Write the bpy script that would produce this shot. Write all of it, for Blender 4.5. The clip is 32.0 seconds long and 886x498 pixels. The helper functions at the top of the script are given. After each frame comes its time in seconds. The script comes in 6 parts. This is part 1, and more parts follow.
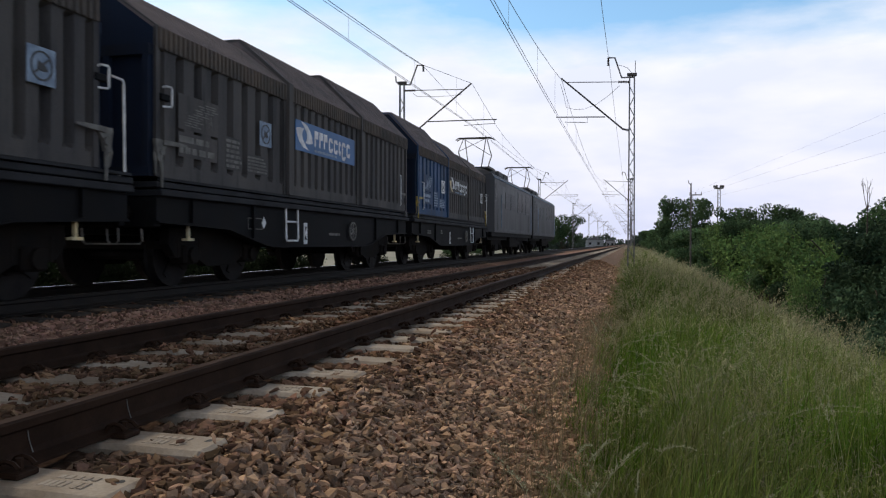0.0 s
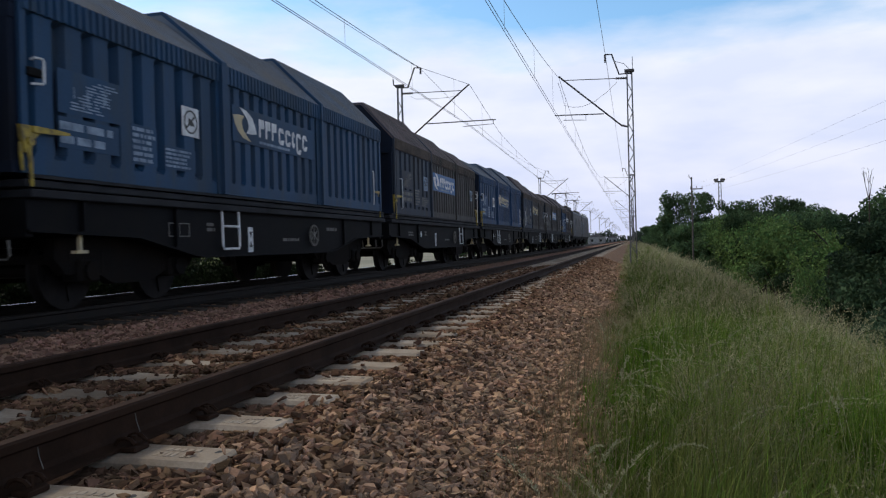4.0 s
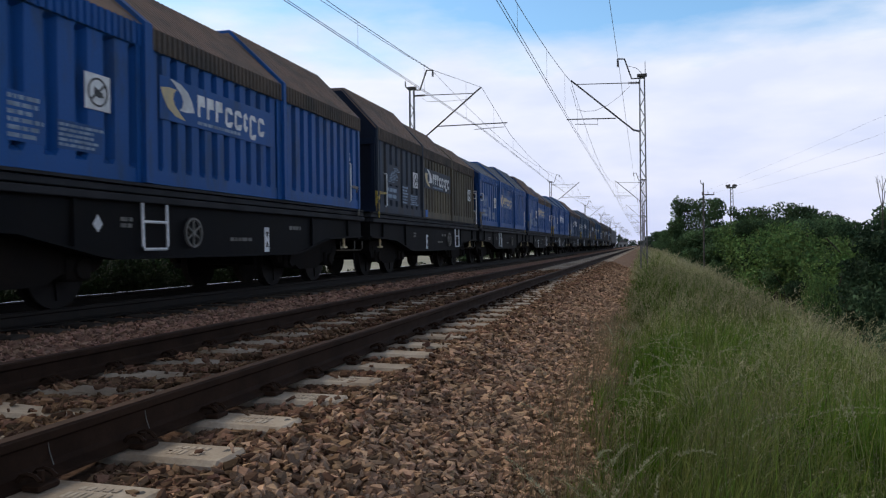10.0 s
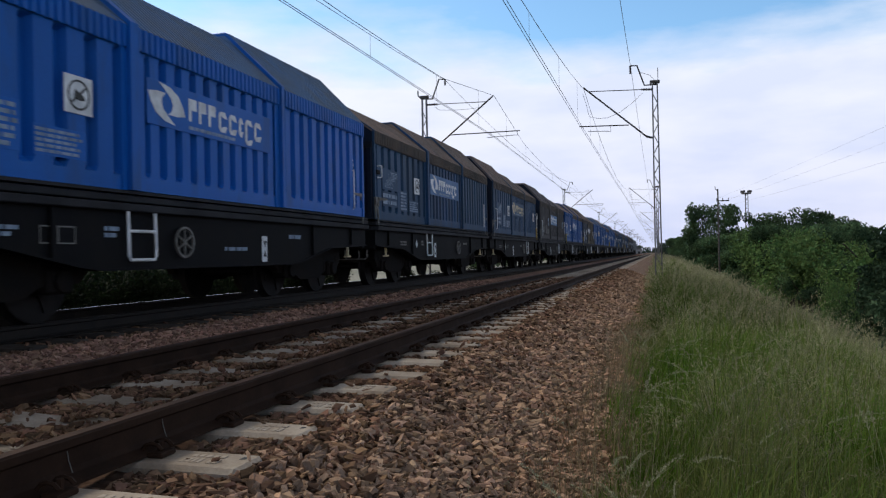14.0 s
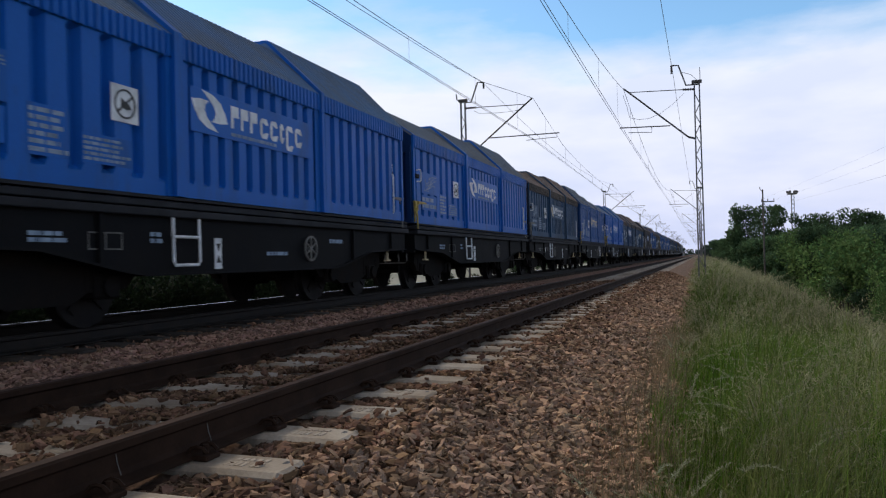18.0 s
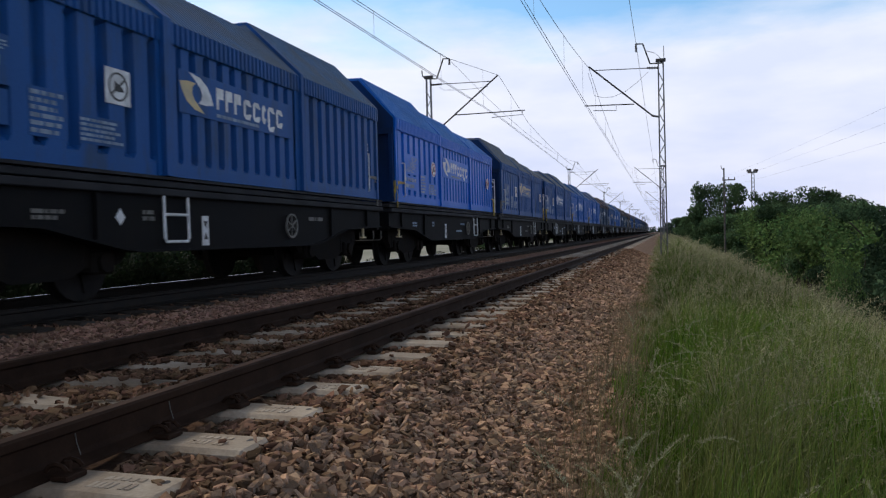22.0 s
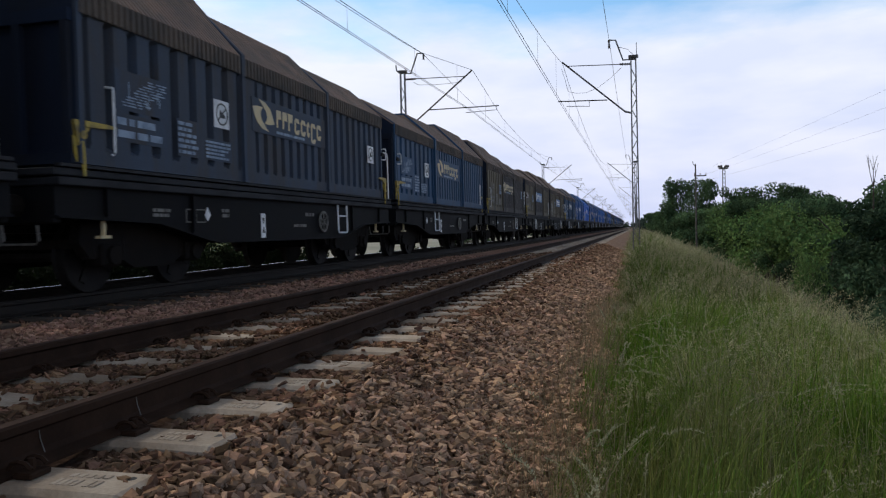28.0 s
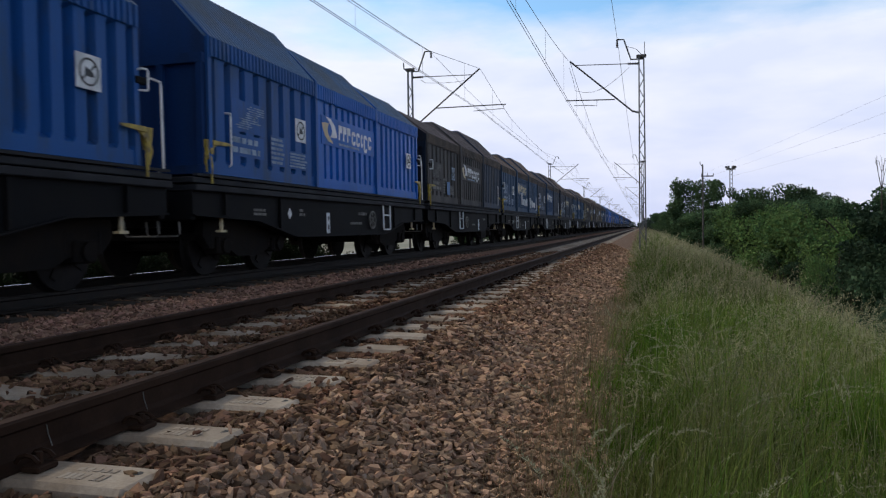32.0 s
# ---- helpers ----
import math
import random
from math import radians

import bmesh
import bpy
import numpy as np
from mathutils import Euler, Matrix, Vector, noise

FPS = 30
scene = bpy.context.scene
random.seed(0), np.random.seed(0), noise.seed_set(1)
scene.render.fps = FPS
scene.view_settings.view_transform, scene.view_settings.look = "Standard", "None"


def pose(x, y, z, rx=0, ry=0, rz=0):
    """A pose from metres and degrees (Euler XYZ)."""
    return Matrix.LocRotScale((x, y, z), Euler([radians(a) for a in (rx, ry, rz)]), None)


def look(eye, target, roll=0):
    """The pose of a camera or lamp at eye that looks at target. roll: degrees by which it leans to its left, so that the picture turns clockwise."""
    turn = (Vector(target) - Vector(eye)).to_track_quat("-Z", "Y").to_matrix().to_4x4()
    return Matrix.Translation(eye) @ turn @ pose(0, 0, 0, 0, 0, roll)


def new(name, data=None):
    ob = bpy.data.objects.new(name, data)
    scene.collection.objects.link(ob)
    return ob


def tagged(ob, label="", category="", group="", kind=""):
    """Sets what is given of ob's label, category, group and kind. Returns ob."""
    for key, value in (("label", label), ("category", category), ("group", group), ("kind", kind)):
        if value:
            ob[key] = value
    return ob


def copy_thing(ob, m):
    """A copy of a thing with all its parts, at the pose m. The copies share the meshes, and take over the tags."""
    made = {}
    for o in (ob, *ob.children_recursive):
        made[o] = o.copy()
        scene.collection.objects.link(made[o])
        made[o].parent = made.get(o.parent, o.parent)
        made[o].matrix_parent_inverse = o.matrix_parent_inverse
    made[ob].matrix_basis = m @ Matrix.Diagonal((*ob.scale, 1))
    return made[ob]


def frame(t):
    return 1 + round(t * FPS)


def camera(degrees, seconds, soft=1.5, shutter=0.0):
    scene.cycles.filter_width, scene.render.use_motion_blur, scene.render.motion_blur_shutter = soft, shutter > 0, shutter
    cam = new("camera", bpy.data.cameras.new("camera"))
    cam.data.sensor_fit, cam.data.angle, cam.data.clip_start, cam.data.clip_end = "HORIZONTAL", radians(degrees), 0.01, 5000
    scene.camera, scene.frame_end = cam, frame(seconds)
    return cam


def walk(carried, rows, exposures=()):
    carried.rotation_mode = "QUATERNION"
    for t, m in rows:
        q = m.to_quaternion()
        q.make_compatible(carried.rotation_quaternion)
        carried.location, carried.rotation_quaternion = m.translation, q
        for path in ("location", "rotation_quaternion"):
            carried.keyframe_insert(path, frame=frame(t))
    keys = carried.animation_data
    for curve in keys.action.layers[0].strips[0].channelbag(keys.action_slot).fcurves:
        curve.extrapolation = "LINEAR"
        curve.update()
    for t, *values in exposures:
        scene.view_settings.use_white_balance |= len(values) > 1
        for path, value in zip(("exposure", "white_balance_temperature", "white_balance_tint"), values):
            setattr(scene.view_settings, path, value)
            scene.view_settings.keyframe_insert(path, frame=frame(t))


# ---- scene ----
# World: y runs along the track away from the camera, z = 0 is the top of the rails, track one lies at x = 0.
cam = camera(59.85, 32.0, soft=1.2, shutter=0.12)

# seconds, place, then turn to the left, tilt up and lean of the hand-held camera
PATH = [
    (0, 2.945, 0.003, 0.650, 13.72, -0.45, 0.23), (0.5, 2.945, 0.002, 0.654, 13.37, -0.19, -0.54),
    (1, 2.947, 0.003, 0.658, 13.58, 0.06, -0.95), (1.5, 2.949, 0.005, 0.662, 13.41, 1.39, -1.24),
    (2, 2.948, 0.006, 0.663, 13.05, 1.15, -1.14), (2.5, 2.944, 0.001, 0.659, 13.05, 0.80, -1.18),
    (3, 2.940, -0.001, 0.658, 13.45, -0.72, -1.12), (3.5, 2.934, 0.003, 0.662, 13.65, -0.47, -1.36),
    (5.5, 2.951, 0.007, 0.660, 14.57, -0.22, -1.57), (6, 2.951, 0.005, 0.664, 14.92, -0.09, -1.68),
    (6.5, 2.948, 0.001, 0.662, 16.00, 0.24, -1.05), (7, 2.943, -0.002, 0.658, 16.66, 0.64, -0.86),
    (7.5, 2.939, -0.004, 0.663, 15.82, 0.11, -0.60), (8, 2.936, -0.003, 0.662, 15.47, -0.13, -0.83),
    (8.5, 2.936, -0.001, 0.662, 14.38, -0.68, -0.81), (9, 2.940, 0.000, 0.659, 14.71, -0.25, -0.84),
    (9.5, 2.940, -0.001, 0.661, 14.73, 0.06, -0.77), (10, 2.935, 0.001, 0.661, 14.61, -0.14, -0.70),
    (10.5, 2.935, 0.001, 0.662, 14.56, -0.10, -0.69), (11, 2.942, -0.001, 0.663, 14.64, 0.04, -0.75),
    (11.5, 2.940, -0.003, 0.661, 14.67, 0.06, -0.68), (12, 2.940, -0.005, 0.660, 14.05, -0.30, -0.21),
    (12.5, 2.935, -0.001, 0.665, 14.67, -0.25, -0.72), (13, 2.940, -0.004, 0.656, 15.10, -0.25, -1.03),
    (13.5, 2.936, -0.004, 0.661, 14.82, -0.03, -1.00), (14, 2.935, -0.007, 0.656, 15.61, 0.51, -1.14),
    (14.5, 2.935, -0.014, 0.660, 16.40, 1.15, -1.38), (15, 2.931, -0.014, 0.654, 16.46, 0.82, -1.17),
    (15.5, 2.928, -0.013, 0.654, 16.52, 0.76, -1.04), (17.5, 2.930, -0.003, 0.661, 16.63, 0.13, -0.83),
    (18, 2.931, -0.005, 0.665, 18.53, 0.81, -1.40), (18.5, 2.941, -0.001, 0.666, 18.27, 0.97, -1.41),
    (19, 2.935, 0.002, 0.669, 18.15, 0.98, -1.27), (19.5, 2.934, -0.000, 0.667, 16.52, 0.72, -0.48),
    (20, 2.936, -0.001, 0.664, 16.41, 0.09, -0.76), (20.5, 2.934, -0.001, 0.664, 15.98, 0.12, -1.11),
    (21, 2.934, -0.003, 0.659, 15.83, -0.38, -1.00), (21.5, 2.936, -0.006, 0.661, 15.70, -1.16, -1.10),
    (22, 2.937, -0.001, 0.662, 16.02, -0.93, -1.39), (22.5, 2.941, -0.002, 0.663, 15.50, -0.76, -1.19),
    (23, 2.944, -0.002, 0.661, 14.98, -0.57, -1.13), (23.5, 2.938, -0.003, 0.660, 14.76, -0.46, -1.13),
    (24, 2.939, -0.002, 0.663, 14.75, -0.39, -1.02), (24.5, 2.943, -0.002, 0.661, 14.49, -0.59, -1.28),
    (25, 2.946, 0.000, 0.656, 14.04, -0.90, -1.17), (25.5, 2.948, 0.003, 0.659, 13.85, -0.79, -1.15),
    (27.5, 2.955, 0.005, 0.662, 14.23, -1.02, -1.57), (28, 2.956, 0.003, 0.658, 14.14, -1.34, -1.37),
    (28.5, 2.952, 0.002, 0.657, 13.97, -1.55, -1.06), (29, 2.959, 0.004, 0.658, 14.38, -1.71, -0.96),
    (29.5, 2.967, 0.014, 0.665, 14.35, -0.85, -0.22), (30, 2.947, -0.005, 0.649, 13.62, -1.82, -1.88),
    (30.5, 2.946, -0.004, 0.653, 13.79, -1.73, -0.81), (31, 2.951, -0.005, 0.655, 14.37, -1.20, -1.11),
    (31.5, 2.954, 0.003, 0.657, 14.28, -1.24, -1.13), (32, 2.948, 0.004, 0.656, 14.57, -1.45, -0.88),
]


def aim(x, y, z, turn, tilt, lean):
    return Matrix.Translation((x, y, z)) @ pose(0, 0, 0, 90 + tilt, 0, turn) @ pose(0, 0, 0, 0, 0, lean)


walk(cam, [(t, aim(*rest)) for t, *rest in PATH], [(0.0, 0.18, 6900, 10), (1.0, 0.20, 6850, 10), (2.0, 0.17, 6800, 10), (3.0, 0.08, 6550, 10), (5.5, 0.07, 6500, 10), (32.0, 0.07, 6500, 10)])

# ---- light: thin evening overcast with blue openings, a weak veiled sun ----
world = bpy.data.worlds.new("sky")
scene.world = world
world.use_nodes = True
wn, wl = world.node_tree.nodes, world.node_tree.links
wn.clear()


def wnode(kind, **sets):
    n = wn.new(kind)
    for key, value in sets.items():
        n.inputs[key].default_value = value
    return n


SUN_ELEV, SUN_TURN = 42.0, 283.0
sky = wn.new("ShaderNodeTexSky")
sky.sky_type = "NISHITA"
sky.sun_disc = False
sky.sun_elevation, sky.sun_rotation = radians(SUN_ELEV), radians(SUN_TURN)
sky.air_density, sky.dust_density, sky.ozone_density = 1.0, 1.2, 2.0
geo = wn.new("ShaderNodeTexCoord")
sep = wn.new("ShaderNodeSeparateXYZ")
wl.new(geo.outputs["Generated"], sep.inputs[0])
stretch = wn.new("ShaderNodeMapping")
stretch.inputs["Scale"].default_value = (1.0, 1.0, 3.4)
wl.new(geo.outputs["Generated"], stretch.inputs["Vector"])
puff = wnode("ShaderNodeTexNoise", Scale=2.6, Detail=7.0, Roughness=0.55)
wl.new(stretch.outputs[0], puff.inputs["Vector"])
# cloud cover thickens towards the horizon
low = wnode("ShaderNodeMapRange")
for key, value in (("From Min", 0.15), ("From Max", 0.29), ("To Min", 0.5), ("To Max", -0.08)):
    low.inputs[key].default_value = value
wl.new(sep.outputs["Z"], low.inputs["Value"])
cover = wn.new("ShaderNodeMath")
cover.operation = "ADD"
wl.new(puff.outputs[0], cover.inputs[0])
wl.new(low.outputs[0], cover.inputs[1])
# and closes again overhead
high = wnode("ShaderNodeMapRange")
for key, value in (("From Min", 0.36), ("From Max", 0.62), ("To Min", 0.0), ("To Max", 0.6)):
    high.inputs[key].default_value = value
wl.new(sep.outputs["Z"], high.inputs["Value"])
cover2 = wn.new("ShaderNodeMath")
cover2.operation = "ADD"
wl.new(cover.outputs[0], cover2.inputs[0])
wl.new(high.outputs[0], cover2.inputs[1])
edge = wnode("ShaderNodeMapRange")
for key, value in (("From Min", 0.44), ("From Max", 0.72), ("To Min", 0.0), ("To Max", 0.97)):
    edge.inputs[key].default_value = value
wl.new(cover2.outputs[0], edge.inputs["Value"])
tone = wn.new("ShaderNodeValToRGB")
tone.color_ramp.elements[0].position, tone.color_ramp.elements[0].color = 0.0, (7.6, 7.8, 9.7, 1)
tone.color_ramp.elements[1].position, tone.color_ramp.elements[1].color = 0.28, (9.2, 9.5, 10.4, 1)
zenith = tone.color_ramp.elements.new(0.62)
zenith.color = (2.0, 1.95, 2.0, 1)
wl.new(sep.outputs["Z"], tone.inputs[0])
# soft folds in the cloud
fold = wnode("ShaderNodeTexNoise", Scale=5.0, Detail=5.0, Roughness=0.5)
wl.new(stretch.outputs[0], fold.inputs["Vector"])
fold_amount = wnode("ShaderNodeMapRange")
for key, value in (("From Min", 0.38), ("From Max", 0.62), ("To Min", 0.0), ("To Max", 1.0)):
    fold_amount.inputs[key].default_value = value
wl.new(fold.outputs[0], fold_amount.inputs["Value"])
folded = wn.new("ShaderNodeMix")
folded.data_type, folded.blend_type = "RGBA", "MULTIPLY"
folded.inputs[7].default_value = (0.83, 0.87, 0.95, 1)
wl.new(fold_amount.outputs[0], folded.inputs[0])
wl.new(tone.outputs[0], folded.inputs[6])
blue = wn.new("ShaderNodeMix")
blue.data_type = "RGBA"
blue.blend_type = "MULTIPLY"
blue.inputs[0].default_value = 1.0
blue.inputs[7].default_value = (1.35, 1.75, 1.88, 1)
wl.new(sky.outputs[0], blue.inputs[6])
both = wn.new("ShaderNodeMix")
both.data_type = "RGBA"
wl.new(edge.outputs[0], both.inputs[0])
wl.new(blue.outputs[2], both.inputs[6])
wl.new(folded.outputs[2], both.inputs[7])
back = wnode("ShaderNodeBackground", Strength=0.1)
wl.new(both.outputs[2], back.inputs["Color"])
wout = wn.new("ShaderNodeOutputWorld")
wl.new(back.outputs[0], wout.inputs["Surface"])

sun_data = bpy.data.lights.new("sun", "SUN")
sun_data.energy, sun_data.angle, sun_data.color = 2.3, radians(12), (1.0, 0.92, 0.80)
sun = new("sun", sun_data)
# the sky's sun_rotation turns clockwise from +y, seen from above
sun_dir = Vector((math.sin(radians(SUN_TURN)) * math.cos(radians(SUN_ELEV)), math.cos(radians(SUN_TURN)) * math.cos(radians(SUN_ELEV)), math.sin(radians(SUN_ELEV))))
sun.matrix_world = look(sun_dir * 50, (0, 0, 0))

# ---- materials ----
def material(name, base, other=None, scale=4.0, rough=0.7, metal=0.0, bump=0.0, bump_scale=40.0, fine=0.25,
             streak=1.0, lo=0.4, hi=0.65, vary=0.0, island=False, spread=0.02, gloss=0.35, dirt=None):
    """A surface with a base colour, a second colour in coarse patches (stretched upright by streak), fine grain and relief."""
    m = bpy.data.materials.new(name)
    m.use_nodes = True
    n, l = m.node_tree.nodes, m.node_tree.links
    bsdf = n["Principled BSDF"]
    bsdf.inputs["Metallic"].default_value = metal
    bsdf.inputs["Specular IOR Level"].default_value = gloss
    tc = n.new("ShaderNodeTexCoord")
    mp = n.new("ShaderNodeMapping")
    mp.inputs["Scale"].default_value = (1, 1, 1 / streak)
    l.new(tc.outputs["Object"], mp.inputs["Vector"])
    info = n.new("ShaderNodeObjectInfo")
    shift = n.new("ShaderNodeMath")
    shift.operation = "MULTIPLY"
    shift.inputs[1].default_value = 37.0
    l.new(info.outputs["Random"], shift.inputs[0])
    l.new(shift.outputs[0], mp.inputs["Location"])
    big = n.new("ShaderNodeTexNoise")
    big.inputs["Scale"].default_value, big.inputs["Detail"].default_value = scale, 6.0
    l.new(mp.outputs[0], big.inputs["Vector"])
    rng = n.new("ShaderNodeMapRange")
    rng.inputs["From Min"].default_value, rng.inputs["From Max"].default_value = lo, hi
    l.new(big.outputs[0], rng.inputs["Value"])
    mix = n.new("ShaderNodeMix")
    mix.data_type = "RGBA"
    mix.inputs[6].default_value = (*base, 1)
    mix.inputs[7].default_value = (*(other or [c * 0.75 for c in base]), 1)
    l.new(rng.outputs[0], mix.inputs[0])
    colour = mix.outputs[2]
    if dirt:
        # ragged patches and runs of dried dust
        spots = n.new("ShaderNodeTexNoise")
        spots.inputs["Scale"].default_value, spots.inputs["Detail"].default_value, spots.inputs["Roughness"].default_value = 2.6, 9.0, 0.68
        l.new(mp.outputs[0], spots.inputs["Vector"])
        thick = n.new("ShaderNodeMapRange")
        thick.inputs["From Min"].default_value, thick.inputs["From Max"].default_value, thick.inputs["To Max"].default_value = 0.50, 0.66, 0.75
        l.new(spots.outputs[0], thick.inputs["Value"])
        over = n.new("ShaderNodeMix")
        over.data_type = "RGBA"
        l.new(thick.outputs[0], over.inputs[0])
        l.new(colour, over.inputs[6])
        over.inputs[7].default_value = (*dirt, 1)
        colour = over.outputs[2]
    grain = n.new("ShaderNodeTexNoise")
    grain.inputs["Scale"].default_value, grain.inputs["Detail"].default_value = bump_scale, 4.0
    l.new(tc.outputs["Object"], grain.inputs["Vector"])
    gr = n.new("ShaderNodeMapRange")
    gr.inputs["To Min"].default_value, gr.inputs["To Max"].default_value = 1 - fine, 1 + fine
    l.new(grain.outputs[0], gr.inputs["Value"])
    value = gr.outputs[0]
    if vary:
        vr = n.new("ShaderNodeMapRange")
        vr.inputs["To Min"].default_value, vr.inputs["To Max"].default_value = 1 - vary, 1 + vary
        if island:
            g = n.new("ShaderNodeNewGeometry")
            l.new(g.outputs["Random Per Island"], vr.inputs["Value"])
        else:
            l.new(info.outputs["Random"], vr.inputs["Value"])
        mul = n.new("ShaderNodeMath")
        mul.operation = "MULTIPLY"
        l.new(value, mul.inputs[0])
        l.new(vr.outputs[0], mul.inputs[1])
        value = mul.outputs[0]
    hsv = n.new("ShaderNodeHueSaturation")
    l.new(colour, hsv.inputs["Color"])
    l.new(value, hsv.inputs["Value"])
    if island:
        g2 = n.new("ShaderNodeNewGeometry")
        wn2 = n.new("ShaderNodeTexWhiteNoise")
        wn2.noise_dimensions = "1D"
        l.new(g2.outputs["Random Per Island"], wn2.inputs["W"])
        hr = n.new("ShaderNodeMapRange")
        hr.inputs["To Min"].default_value, hr.inputs["To Max"].default_value = 0.5 - spread, 0.5 + spread
        l.new(wn2.outputs["Value"], hr.inputs["Value"])
        l.new(hr.outputs[0], hsv.inputs["Hue"])
    l.new(hsv.outputs["Color"], bsdf.inputs["Base Color"])
    rr = n.new("ShaderNodeMapRange")
    rr.inputs["To Min"].default_value, rr.inputs["To Max"].default_value = max(rough - 0.12, 0.02), min(rough + 0.12, 1)
    l.new(big.outputs[0], rr.inputs["Value"])
    l.new(rr.outputs[0], bsdf.inputs["Roughness"])
    if bump:
        b = n.new("ShaderNodeBump")
        b.inputs["Strength"].default_value, b.inputs["Distance"].default_value = 0.8, bump
        l.new(grain.outputs[0], b.inputs["Height"])
        l.new(b.outputs[0], bsdf.inputs["Normal"])
    return m


def leaf_material(name, base, other, spread=0.03, vary=0.35, scale=0.6):
    m = material(name, base, other, scale=scale, rough=0.75, fine=0.15, bump_scale=9.0, vary=vary, island=True, spread=spread, gloss=0.08)
    n, l = m.node_tree.nodes, m.node_tree.links
    bsdf, out = n["Principled BSDF"], n["Material Output"]
    # each plant a little lighter or darker than the next
    tint = n.new("ShaderNodeMapRange")
    tint.inputs["To Min"].default_value, tint.inputs["To Max"].default_value = 0.7, 1.25
    l.new([x for x in n if x.type == "OBJECT_INFO"][0].outputs["Random"], tint.inputs["Value"])
    scale_by = n.new("ShaderNodeMix")
    scale_by.data_type, scale_by.blend_type = "RGBA", "MULTIPLY"
    scale_by.inputs[0].default_value = 1.0
    old = bsdf.inputs["Base Color"].links[0].from_socket
    l.new(old, scale_by.inputs[6])
    l.new(tint.outputs[0], scale_by.inputs[7])
    l.new(scale_by.outputs[2], bsdf.inputs["Base Color"])
    trans = n.new("ShaderNodeBsdfTranslucent")
    l.new(scale_by.outputs[2], trans.inputs["Color"])
    mix = n.new("ShaderNodeMixShader")
    mix.inputs[0].default_value = 0.3
    l.new(bsdf.outputs[0], mix.inputs[1])
    l.new(trans.outputs[0], mix.inputs[2])
    l.new(mix.outputs[0], out.inputs["Surface"])
    return m


PAINT = {
    "blue": material("paint_blue", (0.011, 0.083, 0.285), (0.020, 0.070, 0.190), 1.1, 0.5, fine=0.12, streak=4, lo=0.45, hi=0.8, bump=0.002, gloss=0.15, dirt=(0.032, 0.062, 0.120)),
    "bright": material("paint_bright_blue", (0.007, 0.112, 0.44), (0.011, 0.092, 0.335), 1.0, 0.45, fine=0.1, streak=4, lo=0.5, hi=0.85, bump=0.002, gloss=0.15, dirt=(0.020, 0.085, 0.25)),
    "royal": material("paint_royal_blue", (0.003, 0.13, 0.58), (0.005, 0.11, 0.47), 0.9, 0.38, fine=0.06, streak=3, lo=0.5, hi=0.9, gloss=0.15),
    "dusty": material("paint_dusty_blue", (0.020, 0.066, 0.155), (0.036, 0.054, 0.084), 1.2, 0.6, fine=0.15, streak=5, lo=0.4, hi=0.75, bump=0.002, gloss=0.15, dirt=(0.052, 0.062, 0.080)),
    "teal": material("paint_teal_blue", (0.022, 0.067, 0.138), (0.038, 0.058, 0.088), 1.2, 0.58, fine=0.15, streak=5, lo=0.42, hi=0.78, bump=0.002, gloss=0.15, dirt=(0.045, 0.066, 0.092)),
    "brown": material("paint_soot_brown", (0.092, 0.085, 0.080), (0.060, 0.058, 0.060), 1.3, 0.72, fine=0.2, streak=5, lo=0.35, hi=0.7, bump=0.003, gloss=0.15, dirt=(0.034, 0.034, 0.036)),
    "olive": material("paint_soot_olive", (0.145, 0.122, 0.085), (0.092, 0.084, 0.070), 1.3, 0.72, fine=0.2, streak=5, lo=0.35, hi=0.7, bump=0.003, gloss=0.15, dirt=(0.040, 0.040, 0.036)),
    "slate": material("paint_slate", (0.044, 0.062, 0.094), (0.054, 0.058, 0.066), 1.3, 0.65, fine=0.18, streak=5, lo=0.4, hi=0.75, bump=0.002, gloss=0.15, dirt=(0.060, 0.056, 0.056)),
}
ROOF = {
    "brown": material("roof_soot_brown", (0.25, 0.172, 0.13), (0.18, 0.14, 0.115), 1.4, 0.78, fine=0.25, bump=0.003, dirt=(0.125, 0.11, 0.10)),
    "soot": material("roof_soot_dark", (0.165, 0.130, 0.125), (0.125, 0.106, 0.104), 1.4, 0.78, fine=0.25, bump=0.003, dirt=(0.09, 0.08, 0.078)),
    "grey": material("roof_dust_grey", (0.14, 0.175, 0.225), (0.18, 0.18, 0.18), 1.2, 0.75, fine=0.2, bump=0.003, dirt=(0.13, 0.14, 0.155)),
    "blue": material("roof_blue_grey", (0.085, 0.165, 0.30), (0.12, 0.155, 0.205), 1.1, 0.65, fine=0.18, bump=0.003, dirt=(0.10, 0.13, 0.17)),
    "royal": material("roof_royal_blue", (0.012, 0.15, 0.52), (0.02, 0.13, 0.42), 1.1, 0.45, fine=0.1),
}
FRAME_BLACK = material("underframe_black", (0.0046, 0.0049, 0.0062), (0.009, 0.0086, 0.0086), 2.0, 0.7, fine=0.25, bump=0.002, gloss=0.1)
DECK = material("deck_soot", (0.024, 0.025, 0.029), (0.015, 0.0155, 0.018), 2.0, 0.75, fine=0.3, bump=0.003, gloss=0.2)
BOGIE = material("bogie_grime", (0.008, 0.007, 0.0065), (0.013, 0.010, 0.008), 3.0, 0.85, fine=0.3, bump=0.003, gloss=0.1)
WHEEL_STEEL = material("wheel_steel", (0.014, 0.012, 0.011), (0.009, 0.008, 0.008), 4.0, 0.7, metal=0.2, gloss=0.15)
WHITE = material("marking_white", (0.74, 0.76, 0.77), (0.52, 0.53, 0.54), 5.0, 0.6, fine=0.12)
